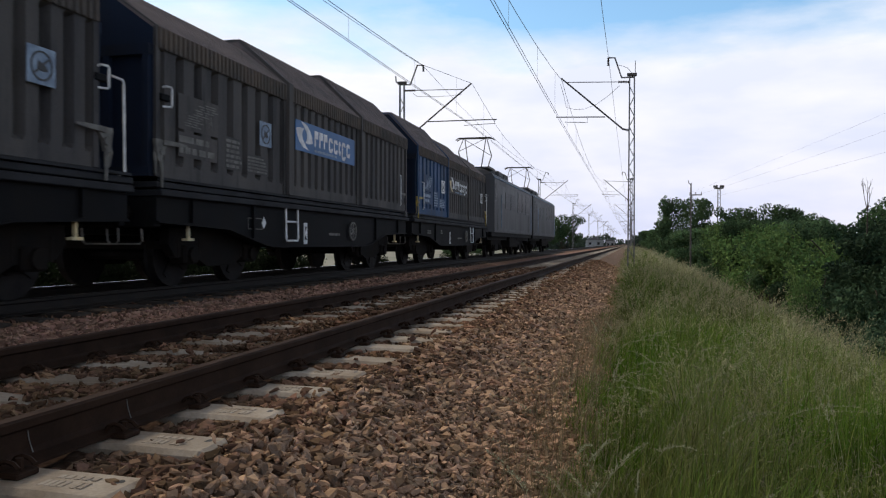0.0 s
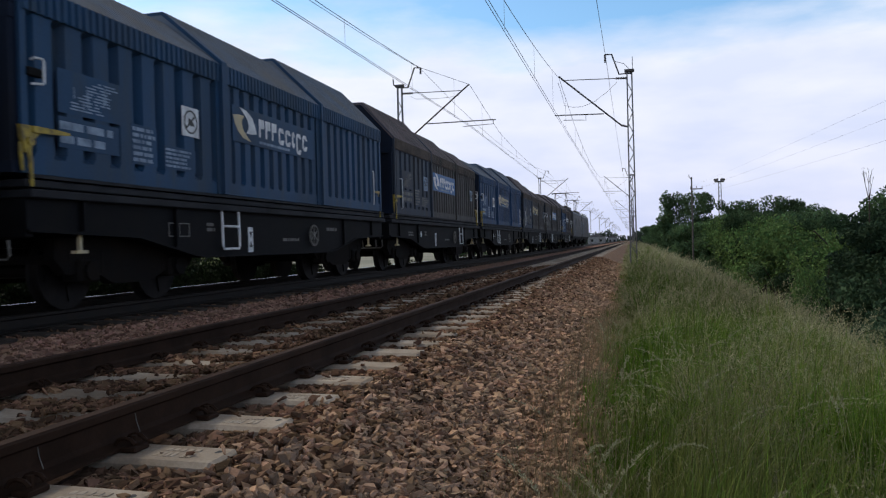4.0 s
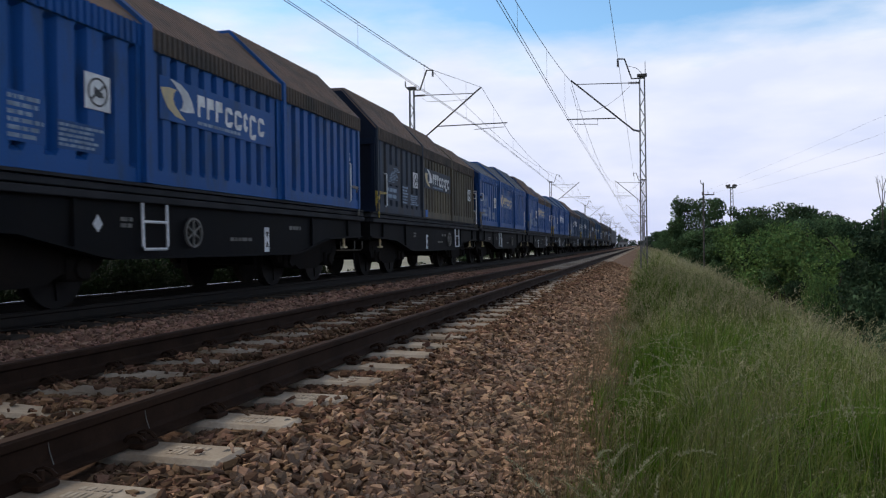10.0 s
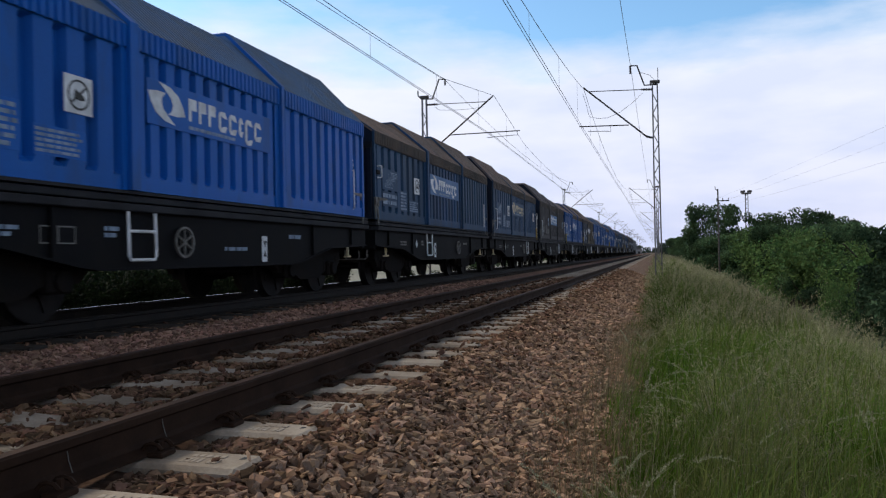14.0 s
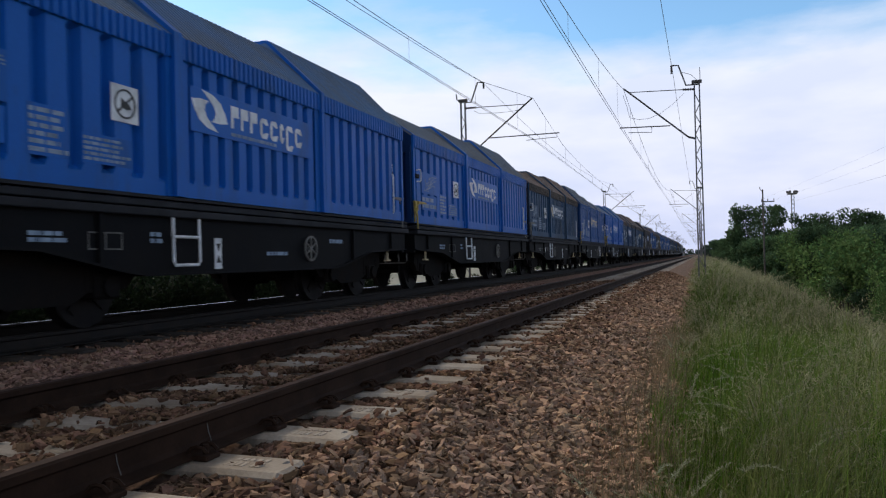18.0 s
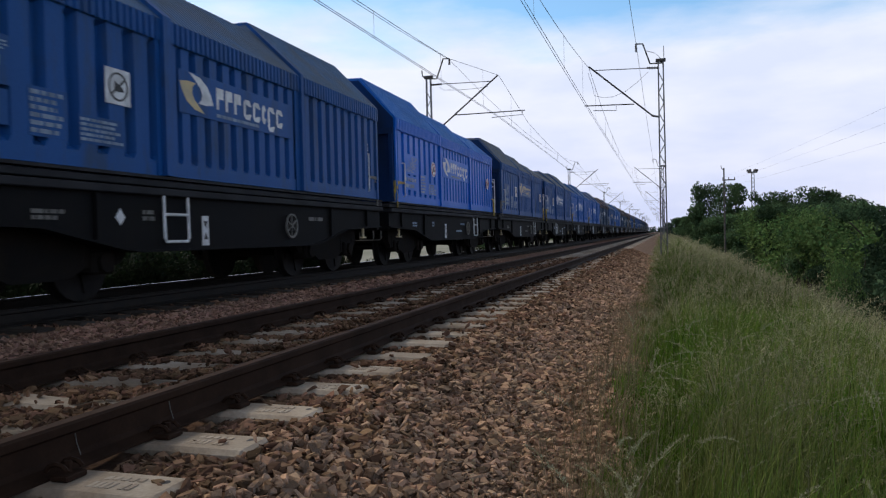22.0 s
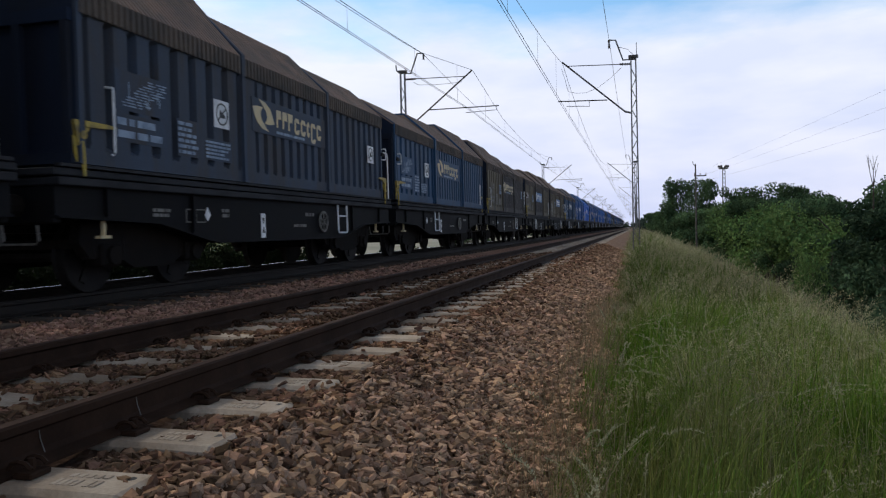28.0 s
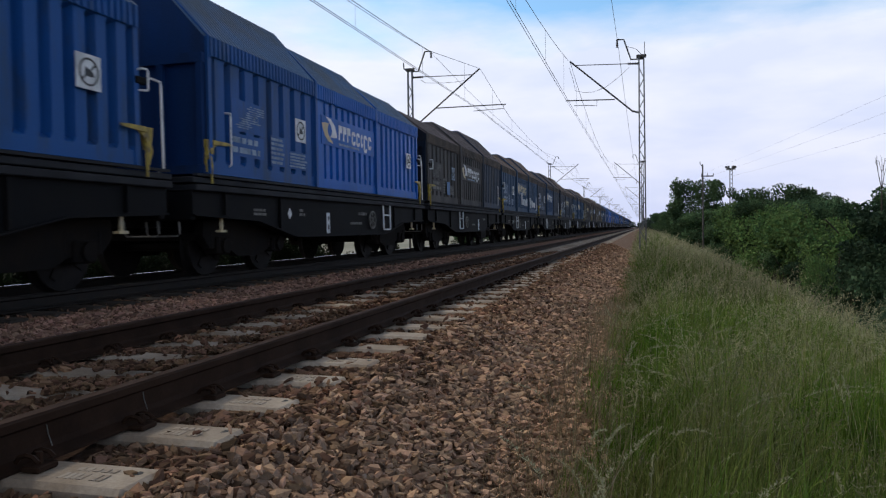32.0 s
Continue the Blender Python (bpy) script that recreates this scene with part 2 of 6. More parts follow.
PALE = material("marking_faded", (0.26, 0.34, 0.44), (0.14, 0.19, 0.26), 6.0, 0.65, fine=0.2)
PALE_BROWN = material("marking_sooty", (0.17, 0.165, 0.15), (0.10, 0.096, 0.088), 6.0, 0.7, fine=0.2)
CREAM = material("marking_cream", (0.60, 0.48, 0.26), (0.46, 0.40, 0.28), 5.0, 0.6, fine=0.12)
YELLOW = material("lever_yellow", (0.42, 0.31, 0.045), (0.16, 0.12, 0.045), 9.0, 0.55, fine=0.2)
PANEL_BLUE = material("panel_blue", (0.018, 0.115, 0.30), (0.024, 0.10, 0.235), 1.6, 0.5, fine=0.1)
DARK_MARK = material("pictogram_dark", (0.05, 0.05, 0.05), None, 5.0, 0.6)
RED = material("ring_red", (0.45, 0.06, 0.05), None, 5.0, 0.5)
RAIL = material("rail_rust", (0.030, 0.0155, 0.0092), (0.02, 0.0105, 0.0065), 5.0, 0.8, metal=0.0, fine=0.3, bump_scale=60, bump=0.001, gloss=0.12)
# far-track rail colour, darkened for the shade under the train
RAIL_SHADED = material("rail_shaded", (0.012, 0.010, 0.009), (0.02, 0.016, 0.013), 5.0, 0.7, fine=0.3, gloss=0.15)
RAIL_TOP = material("rail_running_face", (0.060, 0.034, 0.024), (0.042, 0.025, 0.018), 6.0, 0.8, metal=0.0, fine=0.2, gloss=0.15)
RAIL_SHINE = material("rail_polished_face", (0.55, 0.55, 0.55), (0.45, 0.45, 0.46), 6.0, 0.16, metal=1.0, fine=0.08)
CONCRETE = material("sleeper_concrete", (0.41, 0.352, 0.286), (0.275, 0.218, 0.162), 3.0, 0.85, fine=0.3, bump_scale=55, bump=0.004, vary=0.15)
STONE = material("ballast_stone", (0.345, 0.218, 0.142), (0.29, 0.199, 0.141), 0.9, 0.9, fine=0.45, bump_scale=70, bump=0.004, vary=0.6, island=True, spread=0.010, gloss=0.1)
# dark copy of the sleeper concrete, painted as shade under the train
CONCRETE_SHADED = material("sleeper_shaded", (0.075, 0.062, 0.052), (0.045, 0.038, 0.033), 3.0, 0.85, fine=0.3, bump_scale=55, bump=0.004, vary=0.15, gloss=0.1)
STONE_RUSTY = material("ballast_stone_rusty", (0.190, 0.110, 0.068), (0.140, 0.087, 0.058), 0.9, 0.92, fine=0.35, bump_scale=70, bump=0.003, vary=0.7, island=True, spread=0.014, gloss=0.08)
STONE_DUSTY = material("ballast_stone_dusty", (0.300, 0.178, 0.130), (0.235, 0.150, 0.115), 0.9, 0.92, fine=0.35, bump_scale=70, bump=0.003, vary=0.55, island=True, spread=0.012, gloss=0.08)
BED_DUSTY = material("ballast_bed_dusty", (0.29, 0.172, 0.125), (0.17, 0.104, 0.078), 7.0, 0.95, fine=0.7, bump_scale=26, bump=0.03, lo=0.35, hi=0.65, gloss=0.06)
BED_RUSTY = material("ballast_bed_rusty", (0.180, 0.106, 0.071), (0.105, 0.064, 0.046), 7.0, 0.95, fine=0.7, bump_scale=26, bump=0.03, lo=0.35, hi=0.65, gloss=0.06)
STONE_PIECE = material("ballast_stone_single", (0.30, 0.20, 0.14), (0.26, 0.195, 0.15), 2.0, 0.9, fine=0.35, bump_scale=70, bump=0.003, vary=0.6, gloss=0.1)
BED = material("ballast_bed", (0.27, 0.18, 0.13), (0.17, 0.112, 0.082), 7.0, 0.95, fine=0.7, bump_scale=26, bump=0.03, lo=0.35, hi=0.65, gloss=0.08)
SOIL = material("meadow_soil", (0.05, 0.075, 0.022), (0.075, 0.08, 0.035), 0.35, 0.95, fine=0.45, bump_scale=7, bump=0.05, gloss=0.05)
FIELD = material("dry_field", (0.27, 0.265, 0.22), (0.20, 0.205, 0.165), 0.02, 0.95, fine=0.15, bump_scale=0.5, gloss=0.05)
GRASS = leaf_material("grass_blade", (0.076, 0.146, 0.016), (0.155, 0.170, 0.062), 0.018, 0.55, 0.9)
STRAW = leaf_material("grass_seed_head", (0.34, 0.315, 0.20), (0.24, 0.25, 0.135), 0.015, 0.35, 0.8)
WEED = leaf_material("dry_weed", (0.28, 0.22, 0.14), (0.2, 0.18, 0.11), 0.015, 0.3, 0.8)
LEAF = leaf_material("leaf_dark", (0.090, 0.150, 0.068), (0.044, 0.080, 0.042), 0.02, 0.35, 0.4)
# near-black leaf: the shade beyond the train is in its colour
LEAF_SHADY = leaf_material("leaf_shady_bush", (0.013, 0.022, 0.009), (0.009, 0.015, 0.007), 0.02, 0.5, 0.35)
LEAF_FRESH = leaf_material("leaf_fresh", (0.135, 0.210, 0.070), (0.088, 0.160, 0.054), 0.02, 0.35, 0.4)
# greyed leaf colour with the distance haze mixed in
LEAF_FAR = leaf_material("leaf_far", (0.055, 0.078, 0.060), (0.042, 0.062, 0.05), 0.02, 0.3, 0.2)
BARK = material("bark", (0.075, 0.06, 0.045), (0.04, 0.034, 0.028), 6.0, 0.9, fine=0.4, bump_scale=25, bump=0.01, streak=4)
GALV = material("mast_steel", (0.19, 0.19, 0.195), (0.13, 0.12, 0.115), 2.0, 0.6, metal=0.4, fine=0.2)
DARK_STEEL = material("bracket_steel", (0.07, 0.068, 0.07), (0.10, 0.085, 0.07), 4.0, 0.6, metal=0.4, fine=0.2)
WIRE = material("wire_copper_grey", (0.10, 0.10, 0.105), (0.13, 0.12, 0.11), 4.0, 0.5, metal=0.5)
PORCELAIN = material("insulator", (0.06, 0.045, 0.04), None, 5.0, 0.3)
# end wall navy, darkened to stand for shade between the wagons
END_SHADED_NAVY = material("end_wall_shaded_navy", (0.012, 0.020, 0.040), (0.016, 0.018, 0.024), 1.4, 0.75, fine=0.2, streak=4, bump=0.002, gloss=0.1)
EAVE_SOOT = material("eave_soot", (0.120, 0.096, 0.078), (0.080, 0.072, 0.066), 1.4, 0.78, fine=0.25, bump=0.003, dirt=(0.06, 0.058, 0.06), gloss=0.15)
# darker copy of the leaf colour, with the shadow side painted in
LEAF_SHADED = leaf_material("leaf_shaded", (0.056, 0.098, 0.052), (0.028, 0.054, 0.032), 0.02, 0.3, 0.4)
PLUME = leaf_material("grass_plume", (0.36, 0.36, 0.24), (0.28, 0.30, 0.18), 0.012, 0.3, 0.8)
# the same painted shade for the ends of blue wagons
END_SHADED_BLUE = material("end_wall_shaded_blue", (0.006, 0.036, 0.135), (0.012, 0.028, 0.075), 1.4, 0.7, fine=0.2, streak=4, bump=0.002, gloss=0.1)
LOCO_BODY = material("loco_grey_blue", (0.034, 0.036, 0.040), (0.026, 0.024, 0.025), 1.2, 0.55, fine=0.15, streak=4)
LOCO_BAND = material("loco_pale_band", (0.052, 0.058, 0.066), (0.036, 0.038, 0.042), 1.2, 0.55, fine=0.15, streak=4)
LOCO_ROOF = material("loco_roof", (0.055, 0.055, 0.058), (0.04, 0.04, 0.04), 1.6, 0.7, fine=0.2)
GLASS_DARK = material("window_dark_glass", (0.008, 0.009, 0.010), None, 2.0, 0.35, gloss=0.04)
POLE_WOOD = material("weathered_pole", (0.10, 0.09, 0.08), (0.07, 0.062, 0.055), 3.0, 0.85, fine=0.3)
HOUSE_WALL = material("far_wall", (0.30, 0.30, 0.31), (0.24, 0.235, 0.235), 1.0, 0.85)
HOUSE_ROOF = material("far_roof", (0.13, 0.12, 0.13), None, 1.0, 0.8)

# ---- mesh building ----
class Shape:
    """Vertices and faces gathered for one mesh."""

    def __init__(self):
        self.v, self.f = [], []

    def add(self, verts, faces, m=None):
        k = len(self.v)
        self.v += [tuple(m @ Vector(p)) for p in verts] if m else [tuple(p) for p in verts]
        self.f += [tuple(i + k for i in face) for face in faces]
        return self

    def box(self, x0, x1, y0, y1, z0, z1, c=0.0, m=None):
        """A box; c chamfers its long and upright edges."""
        if not c:
            p = [(x, y, z) for z in (z0, z1) for y in (y0, y1) for x in (x0, x1)]
            return self.add(p, [(0, 2, 3, 1), (4, 5, 7, 6), (0, 1, 5, 4), (2, 6, 7, 3), (0, 4, 6, 2), (1, 3, 7, 5)], m)
        rings = []
        for z, d in ((z0, c), (z0 + c, 0), (z1 - c, 0), (z1, c)):
            e = c + d * 0.6
            rings.append([(x0 + e, y0 + d, z), (x1 - e, y0 + d, z), (x1 - d, y0 + e, z), (x1 - d, y1 - e, z),
                          (x1 - e, y1 - d, z), (x0 + e, y1 - d, z), (x0 + d, y1 - e, z), (x0 + d, y0 + e, z)])
        return self.loft(rings, m)

    def loft(self, rings, m=None, caps=True):
        n = len(rings[0])
        faces = [(i * n + j, i * n + (j + 1) % n, (i + 1) * n + (j + 1) % n, (i + 1) * n + j) for i in range(len(rings) - 1) for j in range(n)]
        if caps:
            faces += [tuple(range(n))[::-1], tuple((len(rings) - 1) * n + j for j in range(n))]
        return self.add([p for r in rings for p in r], faces, m)

    def slab(self, outline, axis, a, b, m=None):
        """A flat outline (two coordinates a point) drawn out along axis from a to b."""
        def lay(p, w):
            q = list(p)
            q.insert("xyz".index(axis), w)
            return tuple(q)
        return self.loft([[lay(p, a) for p in outline], [lay(p, b) for p in outline]], m)

    def tube(self, points, r, n=6, r2=None, m=None):
        pts = [Vector(p) for p in points]
        rings = []
        for i, p in enumerate(pts):
            d = (pts[min(i + 1, len(pts) - 1)] - pts[max(i - 1, 0)]).normalized()
            side = d.cross((0, 0, 1)) if abs(d.z) < 0.9 else d.cross((1, 0, 0))
            side.normalize()
            up = side.cross(d)
            w = r[i] if isinstance(r, list) else r if r2 is None else r + (r2 - r) * i / max(len(pts) - 1, 1)
            rings.append([tuple(p + side * (w * math.cos(a)) + up * (w * math.sin(a))) for a in (2 * math.pi * j / n for j in range(n))])
        return self.loft(rings, m)

    def disc(self, cx, y, cz, r, depth, axis="x", n=20, m=None):
        out = [(cx + r * math.cos(2 * math.pi * j / n), cz + r * math.sin(2 * math.pi * j / n)) for j in range(n)]
        return self.slab(out, axis, y, y + depth, m)

    def ring(self, a, cy, cz, r, w, depth, n=24, m=None):
        """A flat ring across x, from a to a + depth, round (cy, cz)."""
        rings = []
        for j in range(n + 1):
            c, s = math.cos(2 * math.pi * j / n), math.sin(2 * math.pi * j / n)
            rings.append([(a, cy + (r - w) * c, cz + (r - w) * s), (a + depth, cy + (r - w) * c, cz + (r - w) * s),
                          (a + depth, cy + r * c, cz + r * s), (a, cy + r * c, cz + r * s)])
        return self.loft(rings, m, caps=False)

    def mesh(self, name, mat, smooth=False):
        me = bpy.data.meshes.new(name)
        me.from_pydata(self.v, [], self.f)
        if mat:
            me.materials.append(mat)
        if smooth:
            me.polygons.foreach_set("use_smooth", [True] * len(me.polygons))
        me.update()
        return me


def put(name, shape, mat, parent=None, label="", place=None, smooth=False):
    """One mesh object, under its thing where a parent is given."""
    me = shape if isinstance(shape, bpy.types.Mesh) else shape.mesh(name, mat, smooth)
    ob = new(name, me)
    if parent:
        ob.parent = parent
    if place:
        ob.matrix_basis = place
    if label:
        ob["label"] = label
    return ob


def dress(ob, mat):
    """The object's own material on a shared mesh."""
    ob.material_slots[0].link = "OBJECT"
    ob.material_slots[0].material = mat
    return ob


def mesh_from_arrays(name, verts, quads, mat):
    """A large mesh from numpy arrays, all faces with the same number of corners."""
    me = bpy.data.meshes.new(name)
    k = quads.shape[1]
    me.vertices.add(len(verts))
    me.vertices.foreach_set("co", np.ascontiguousarray(verts, np.float32).ravel())
    me.loops.add(quads.size)
    me.loops.foreach_set("vertex_index", np.ascontiguousarray(quads, np.int32).ravel())
    me.polygons.add(len(quads))
    me.polygons.foreach_set("loop_start", np.arange(0, quads.size, k, dtype=np.int32))
    me.polygons.foreach_set("loop_total", np.full(len(quads), k, np.int32))
    me.polygons.foreach_set("use_smooth", np.zeros(len(quads), bool))
    me.materials.append(mat)
    me.update(calc_edges=True)
    me.validate()
    return me

# ---- ground, ballast, rails ----
T2 = -4.45                      # centre of the far track
PROFILE = [(-3000, -6.0), (-400, -6.0), (-60, -5.6), (-22, -5.2), (-15.5, -4.9), (-9.2, -0.85), (-7.6, -0.75), (-6.4, -0.62), (1.0, -0.62),
           (2.5, -0.70), (3.2, -0.74), (4.7, -0.84), (5.6, -1.25), (11.5, -4.9), (18, -5.3), (60, -5.6), (400, -6.0), (3000, -6.0)]


def ground_z(x):
    for (xa, za), (xb, zb) in zip(PROFILE, PROFILE[1:]):
        if xa <= x <= xb:
            return za + (zb - za) * (x - xa) / (xb - xa)
    return -6.0


def build_ground():
    xs = sorted({p[0] for p in PROFILE} | {3.9, 7.0, 8.5, 10.0, -12.0, -30, 30, 120, -120})
    ys = [-80, -20, 0, 4, 8, 14, 22, 35, 60, 100, 180, 300, 600, 1200, 3200]
    s = Shape()
    rnd = random.Random(4)
    for y in ys:
        for x in xs:
            wob = rnd.uniform(-0.06, 0.06) if (abs(x) < 40 and not -7 < x < 3.0) else 0
            s.v.append((x, y, ground_z(x) + wob))
    n = len(xs)
    s.f = [(i * n + j, i * n + j + 1, (i + 1) * n + j + 1, (i + 1) * n + j) for i in range(len(ys) - 1) for j in range(n - 1)]
    tagged(put("ground", s, SOIL, smooth=True), "grassy embankment and flat green land to the horizon", "ground", kind="structure")


BED_LINE = [(-7.1, -0.66), (-6.1, -0.28), (-5.9, -0.235), (-3.0, -0.235), (-2.6, -0.26), (-1.8, -0.25), (-1.35, -0.215), (-0.8, -0.212), (-0.55, -0.222), (-0.10, -0.216), (0.08, -0.182), (0.50, -0.182), (0.62, -0.21), (0.82, -0.225), (1.22, -0.225), (1.36, -0.205), (1.5, -0.24), (2.35, -0.60), (2.75, -0.70)]


def bed_z(x):
    for (xa, za), (xb, zb) in zip(BED_LINE, BED_LINE[1:]):
        if xa <= x <= xb:
            return za + (zb - za) * (x - xa) / (xb - xa)
    return -0.7


def build_bed():
    xs = [x for x, _ in BED_LINE]
    fine = [xs[0] + (xs[-1] - xs[0]) * i / 90 for i in range(91)]
    ys = [-30, -5] + [0.25 * i for i in range(0, 80)] + [20 + i for i in range(0, 60, 2)] + [80, 120, 200, 400, 1400]
    s = Shape()
    for y in ys:
        for x in fine:
            w = 0.035 if 0 <= y < 30 else 0.0
            s.v.append((x, y, bed_z(x) + (noise.noise((x * 3.1, y * 3.1, 2.0)) - 0.2) * w))
    n = len(fine)
    s.f = [(i * n + j, i * n + j + 1, (i + 1) * n + j + 1, (i + 1) * n + j) for i in range(len(ys) - 1) for j in range(n - 1)]
    bed = put("ballast_bed", s, BED, smooth=True)
    bed.data.materials.append(BED_RUSTY)
    bed.data.materials.append(BED_DUSTY)
    for p in bed.data.polygons:
        p.material_index = 2 if -3.1 < p.center.x < -0.85 else 1 if p.center.x < 1.25 else 0
    return tagged(bed, "rust-brown crushed stone ballast under both tracks", "ballast", kind="structure")


RAIL_OUTLINE = [(-0.075, -0.172), (0.075, -0.172), (0.075, -0.160), (0.022, -0.142), (0.0085, -0.122), (0.0085, -0.052),
                (0.036, -0.036), (0.036, -0.008), (0.026, -0.001), (-0.026, -0.001), (-0.036, -0.008), (-0.036, -0.036), (-0.0085, -0.052),
                (-0.0085, -0.122), (-0.022, -0.142), (-0.075, -0.160)]


def build_rails():
    for tx, top, label in ((0.0, RAIL_TOP, "rusty steel rail on concrete sleepers"), (T2, RAIL_SHINE, "steel rail with a polished running face")):
        for side in (-0.7535, 0.7535):
            rail = put("rail", Shape().slab(RAIL_OUTLINE, "y", -30, 1400), RAIL if tx == 0.0 else RAIL_SHADED, place=pose(tx + side, 0, 0))
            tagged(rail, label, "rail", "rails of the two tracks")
            # nearer far-track face is painted dark, as if mirroring the wagons' underside
            put("running_face", Shape().box(-0.026, 0.026, -30, 1400, -0.001, 0.001), RAIL_SHADED if tx < 0 < side else top, rail)
    # one welded joint and a loose end of bond wire by the near rail
    for y in (2.42, 3.0):
        put("bond_wire", Shape().tube([(0.0095, y, -0.055), (0.012, y + 0.004, -0.09), (0.026, y + 0.008, -0.138)], 0.0022, 5), PALE_BROWN,
            bpy.data.objects["rail.001"], "pale bond wire on the web")


def sleeper_shape():
    rings = []
    for x, w, z in ((-1.30, 0.10, -0.196), (-1.28, 0.125, -0.184), (-0.95, 0.125, -0.178), (-0.55, 0.125, -0.178), (-0.3, 0.11, -0.188), (0.3, 0.11, -0.188),
                    (0.55, 0.125, -0.178), (0.95, 0.125, -0.178), (1.28, 0.125, -0.184), (1.30, 0.10, -0.196)):
        rings.append([(x, -w - 0.02, -0.38), (x, w + 0.02, -0.38), (x, w, z - 0.02), (x, w - 0.02, z), (x, -w + 0.02, z), (x, -w, z - 0.02)])
    return Shape().loft(rings)


def clip_shape():
    s = Shape()
    s.box(0.085, 0.17, -0.06, 0.06, -0.178, -0.150, 0.006)
    for a in (-0.045, 0.045):
        pts = [(0.055 + 0.055 * (1 - math.cos(t)), a, -0.155 + 0.05 * math.sin(t)) for t in (0.3, 0.9, 1.5, 2.1, 2.7)]
        s.tube(pts, 0.011, 5)
    s.tube([(0.125, 0, -0.16), (0.125, 0, -0.10)], 0.016, 6)
    return s


SLEEPER_Y0 = 2.25


def build_sleepers():
    sleeper, clip = sleeper_shape().mesh("sleeper", CONCRETE), clip_shape().mesh("rail_clip", RAIL)
    # far-track sleepers carry the train's shade in their colour
    shaded_sleeper = sleeper_shape().mesh("sleeper", CONCRETE_SHADED)
    rnd = random.Random(7)
    marks, socket = Shape(), Shape().disc(0, 0, 0, 0.022, 0.004, "z", 10, pose(1.23, 0.05, -0.187))
    for i in range(7):
        if i != 4:
            marks.box(0.99 + 0.026 * i, 1.008 + 0.026 * i, -0.06, 0.0, -0.181, -0.1775)
    for i in range(5):
        marks.box(1.0 + 0.034 * i, 1.022 + 0.034 * i, 0.025, 0.06, -0.181, -0.1775)
    marks, socket = marks.mesh("cast_mark", CONCRETE), socket.mesh("socket", DARK_MARK)
    for tx, first, last in ((0.0, -24, 200), (T2, -24, 120)):
        base = tagged(put("sleeper_row", Shape().box(-1.2, 1.2, -29, 1399, -0.40, -0.36), BED, place=pose(tx, 0, 0)), "row of pale concrete sleepers bedded in ballast", "sleepers", kind="structure")
        for k in range(first, last):
            y = SLEEPER_Y0 + 0.6 * k
            one = put("sleeper", sleeper if tx == 0.0 else shaded_sleeper, None, base, place=pose(rnd.uniform(-0.02, 0.02), y, rnd.uniform(-0.006, 0.006), 0, 0, rnd.uniform(-0.7, 0.7)))
            if tx == 0.0 and k < 26:
                for side in (-0.7535, 0.7535):
                    for flip in (0, 180):
                        put("rail_clip", clip, None, one, place=Matrix.Translation((side, 0, -0.03)) @ Matrix.Diagonal((0.92, 0.85, 0.82, 1)) @ pose(0, 0, 0, 0, 0, flip))
            if tx == 0.0 and k < 5:
                put("cast_mark", marks, None, one)
                put("socket", socket, None, one)
    far = Shape()
    for k in range(200, 900):
        y = SLEEPER_Y0 + 0.6 * k
        far.box(-1.3, 1.3, y - 0.12, y + 0.12, -0.3, -0.184)
    tagged(put("far_sleepers", far, CONCRETE, bpy.data.objects["sleeper_row"]), kind="stuff")


def stone_templates(count=14):
    """Rough angular stones: split blocks with skewed corners and one broken edge."""
    block = np.array([(x, y, z) for z in (-1, 1) for y in (-1, 1) for x in (-1, 1)] + [(0, 0, 1.0), (1.0, 0, 0)], float)
    tri = np.array([(0, 2, 3), (0, 3, 1), (4, 5, 8), (5, 7, 8), (7, 6, 8), (6, 4, 8), (0, 1, 5), (0, 5, 4), (2, 6, 7), (2, 7, 3), (0, 4, 6), (0, 6, 2), (1, 3, 9), (3, 7, 9), (7, 5, 9), (5, 1, 9)])
    rng = np.random.default_rng(5)
    out = []
    for _ in range(count):
        b = block * rng.uniform(0.35, 1.0, (10, 3))
        b[8:] = block[8:] * rng.uniform(0.7, 1.1, (2, 3)) + rng.uniform(-0.3, 0.3, (2, 3))
        out.append(b * np.array([rng.uniform(1.1, 1.6), rng.uniform(0.75, 1.05), rng.uniform(0.45, 0.75)]))
    return out, tri


def turns(rng, n):
    """Random turns as matrices."""
    q = rng.normal(size=(n, 4))
    q /= np.linalg.norm(q, axis=1)[:, None]
    w, x, y, z = q.T
    return np.stack([1 - 2 * (y * y + z * z), 2 * (x * y - z * w), 2 * (x * z + y * w), 2 * (x * y + z * w), 1 - 2 * (x * x + z * z), 2 * (y * z - x * w),
                     2 * (x * z - y * w), 2 * (y * z + x * w), 1 - 2 * (x * x + y * y)], 1).reshape(n, 3, 3)


def on_sleeper(x, y, tx=0.0):
    d = abs((y - SLEEPER_Y0 + 0.3) % 0.6 - 0.3)
    return d < 0.125 and abs(x - tx) < 1.31


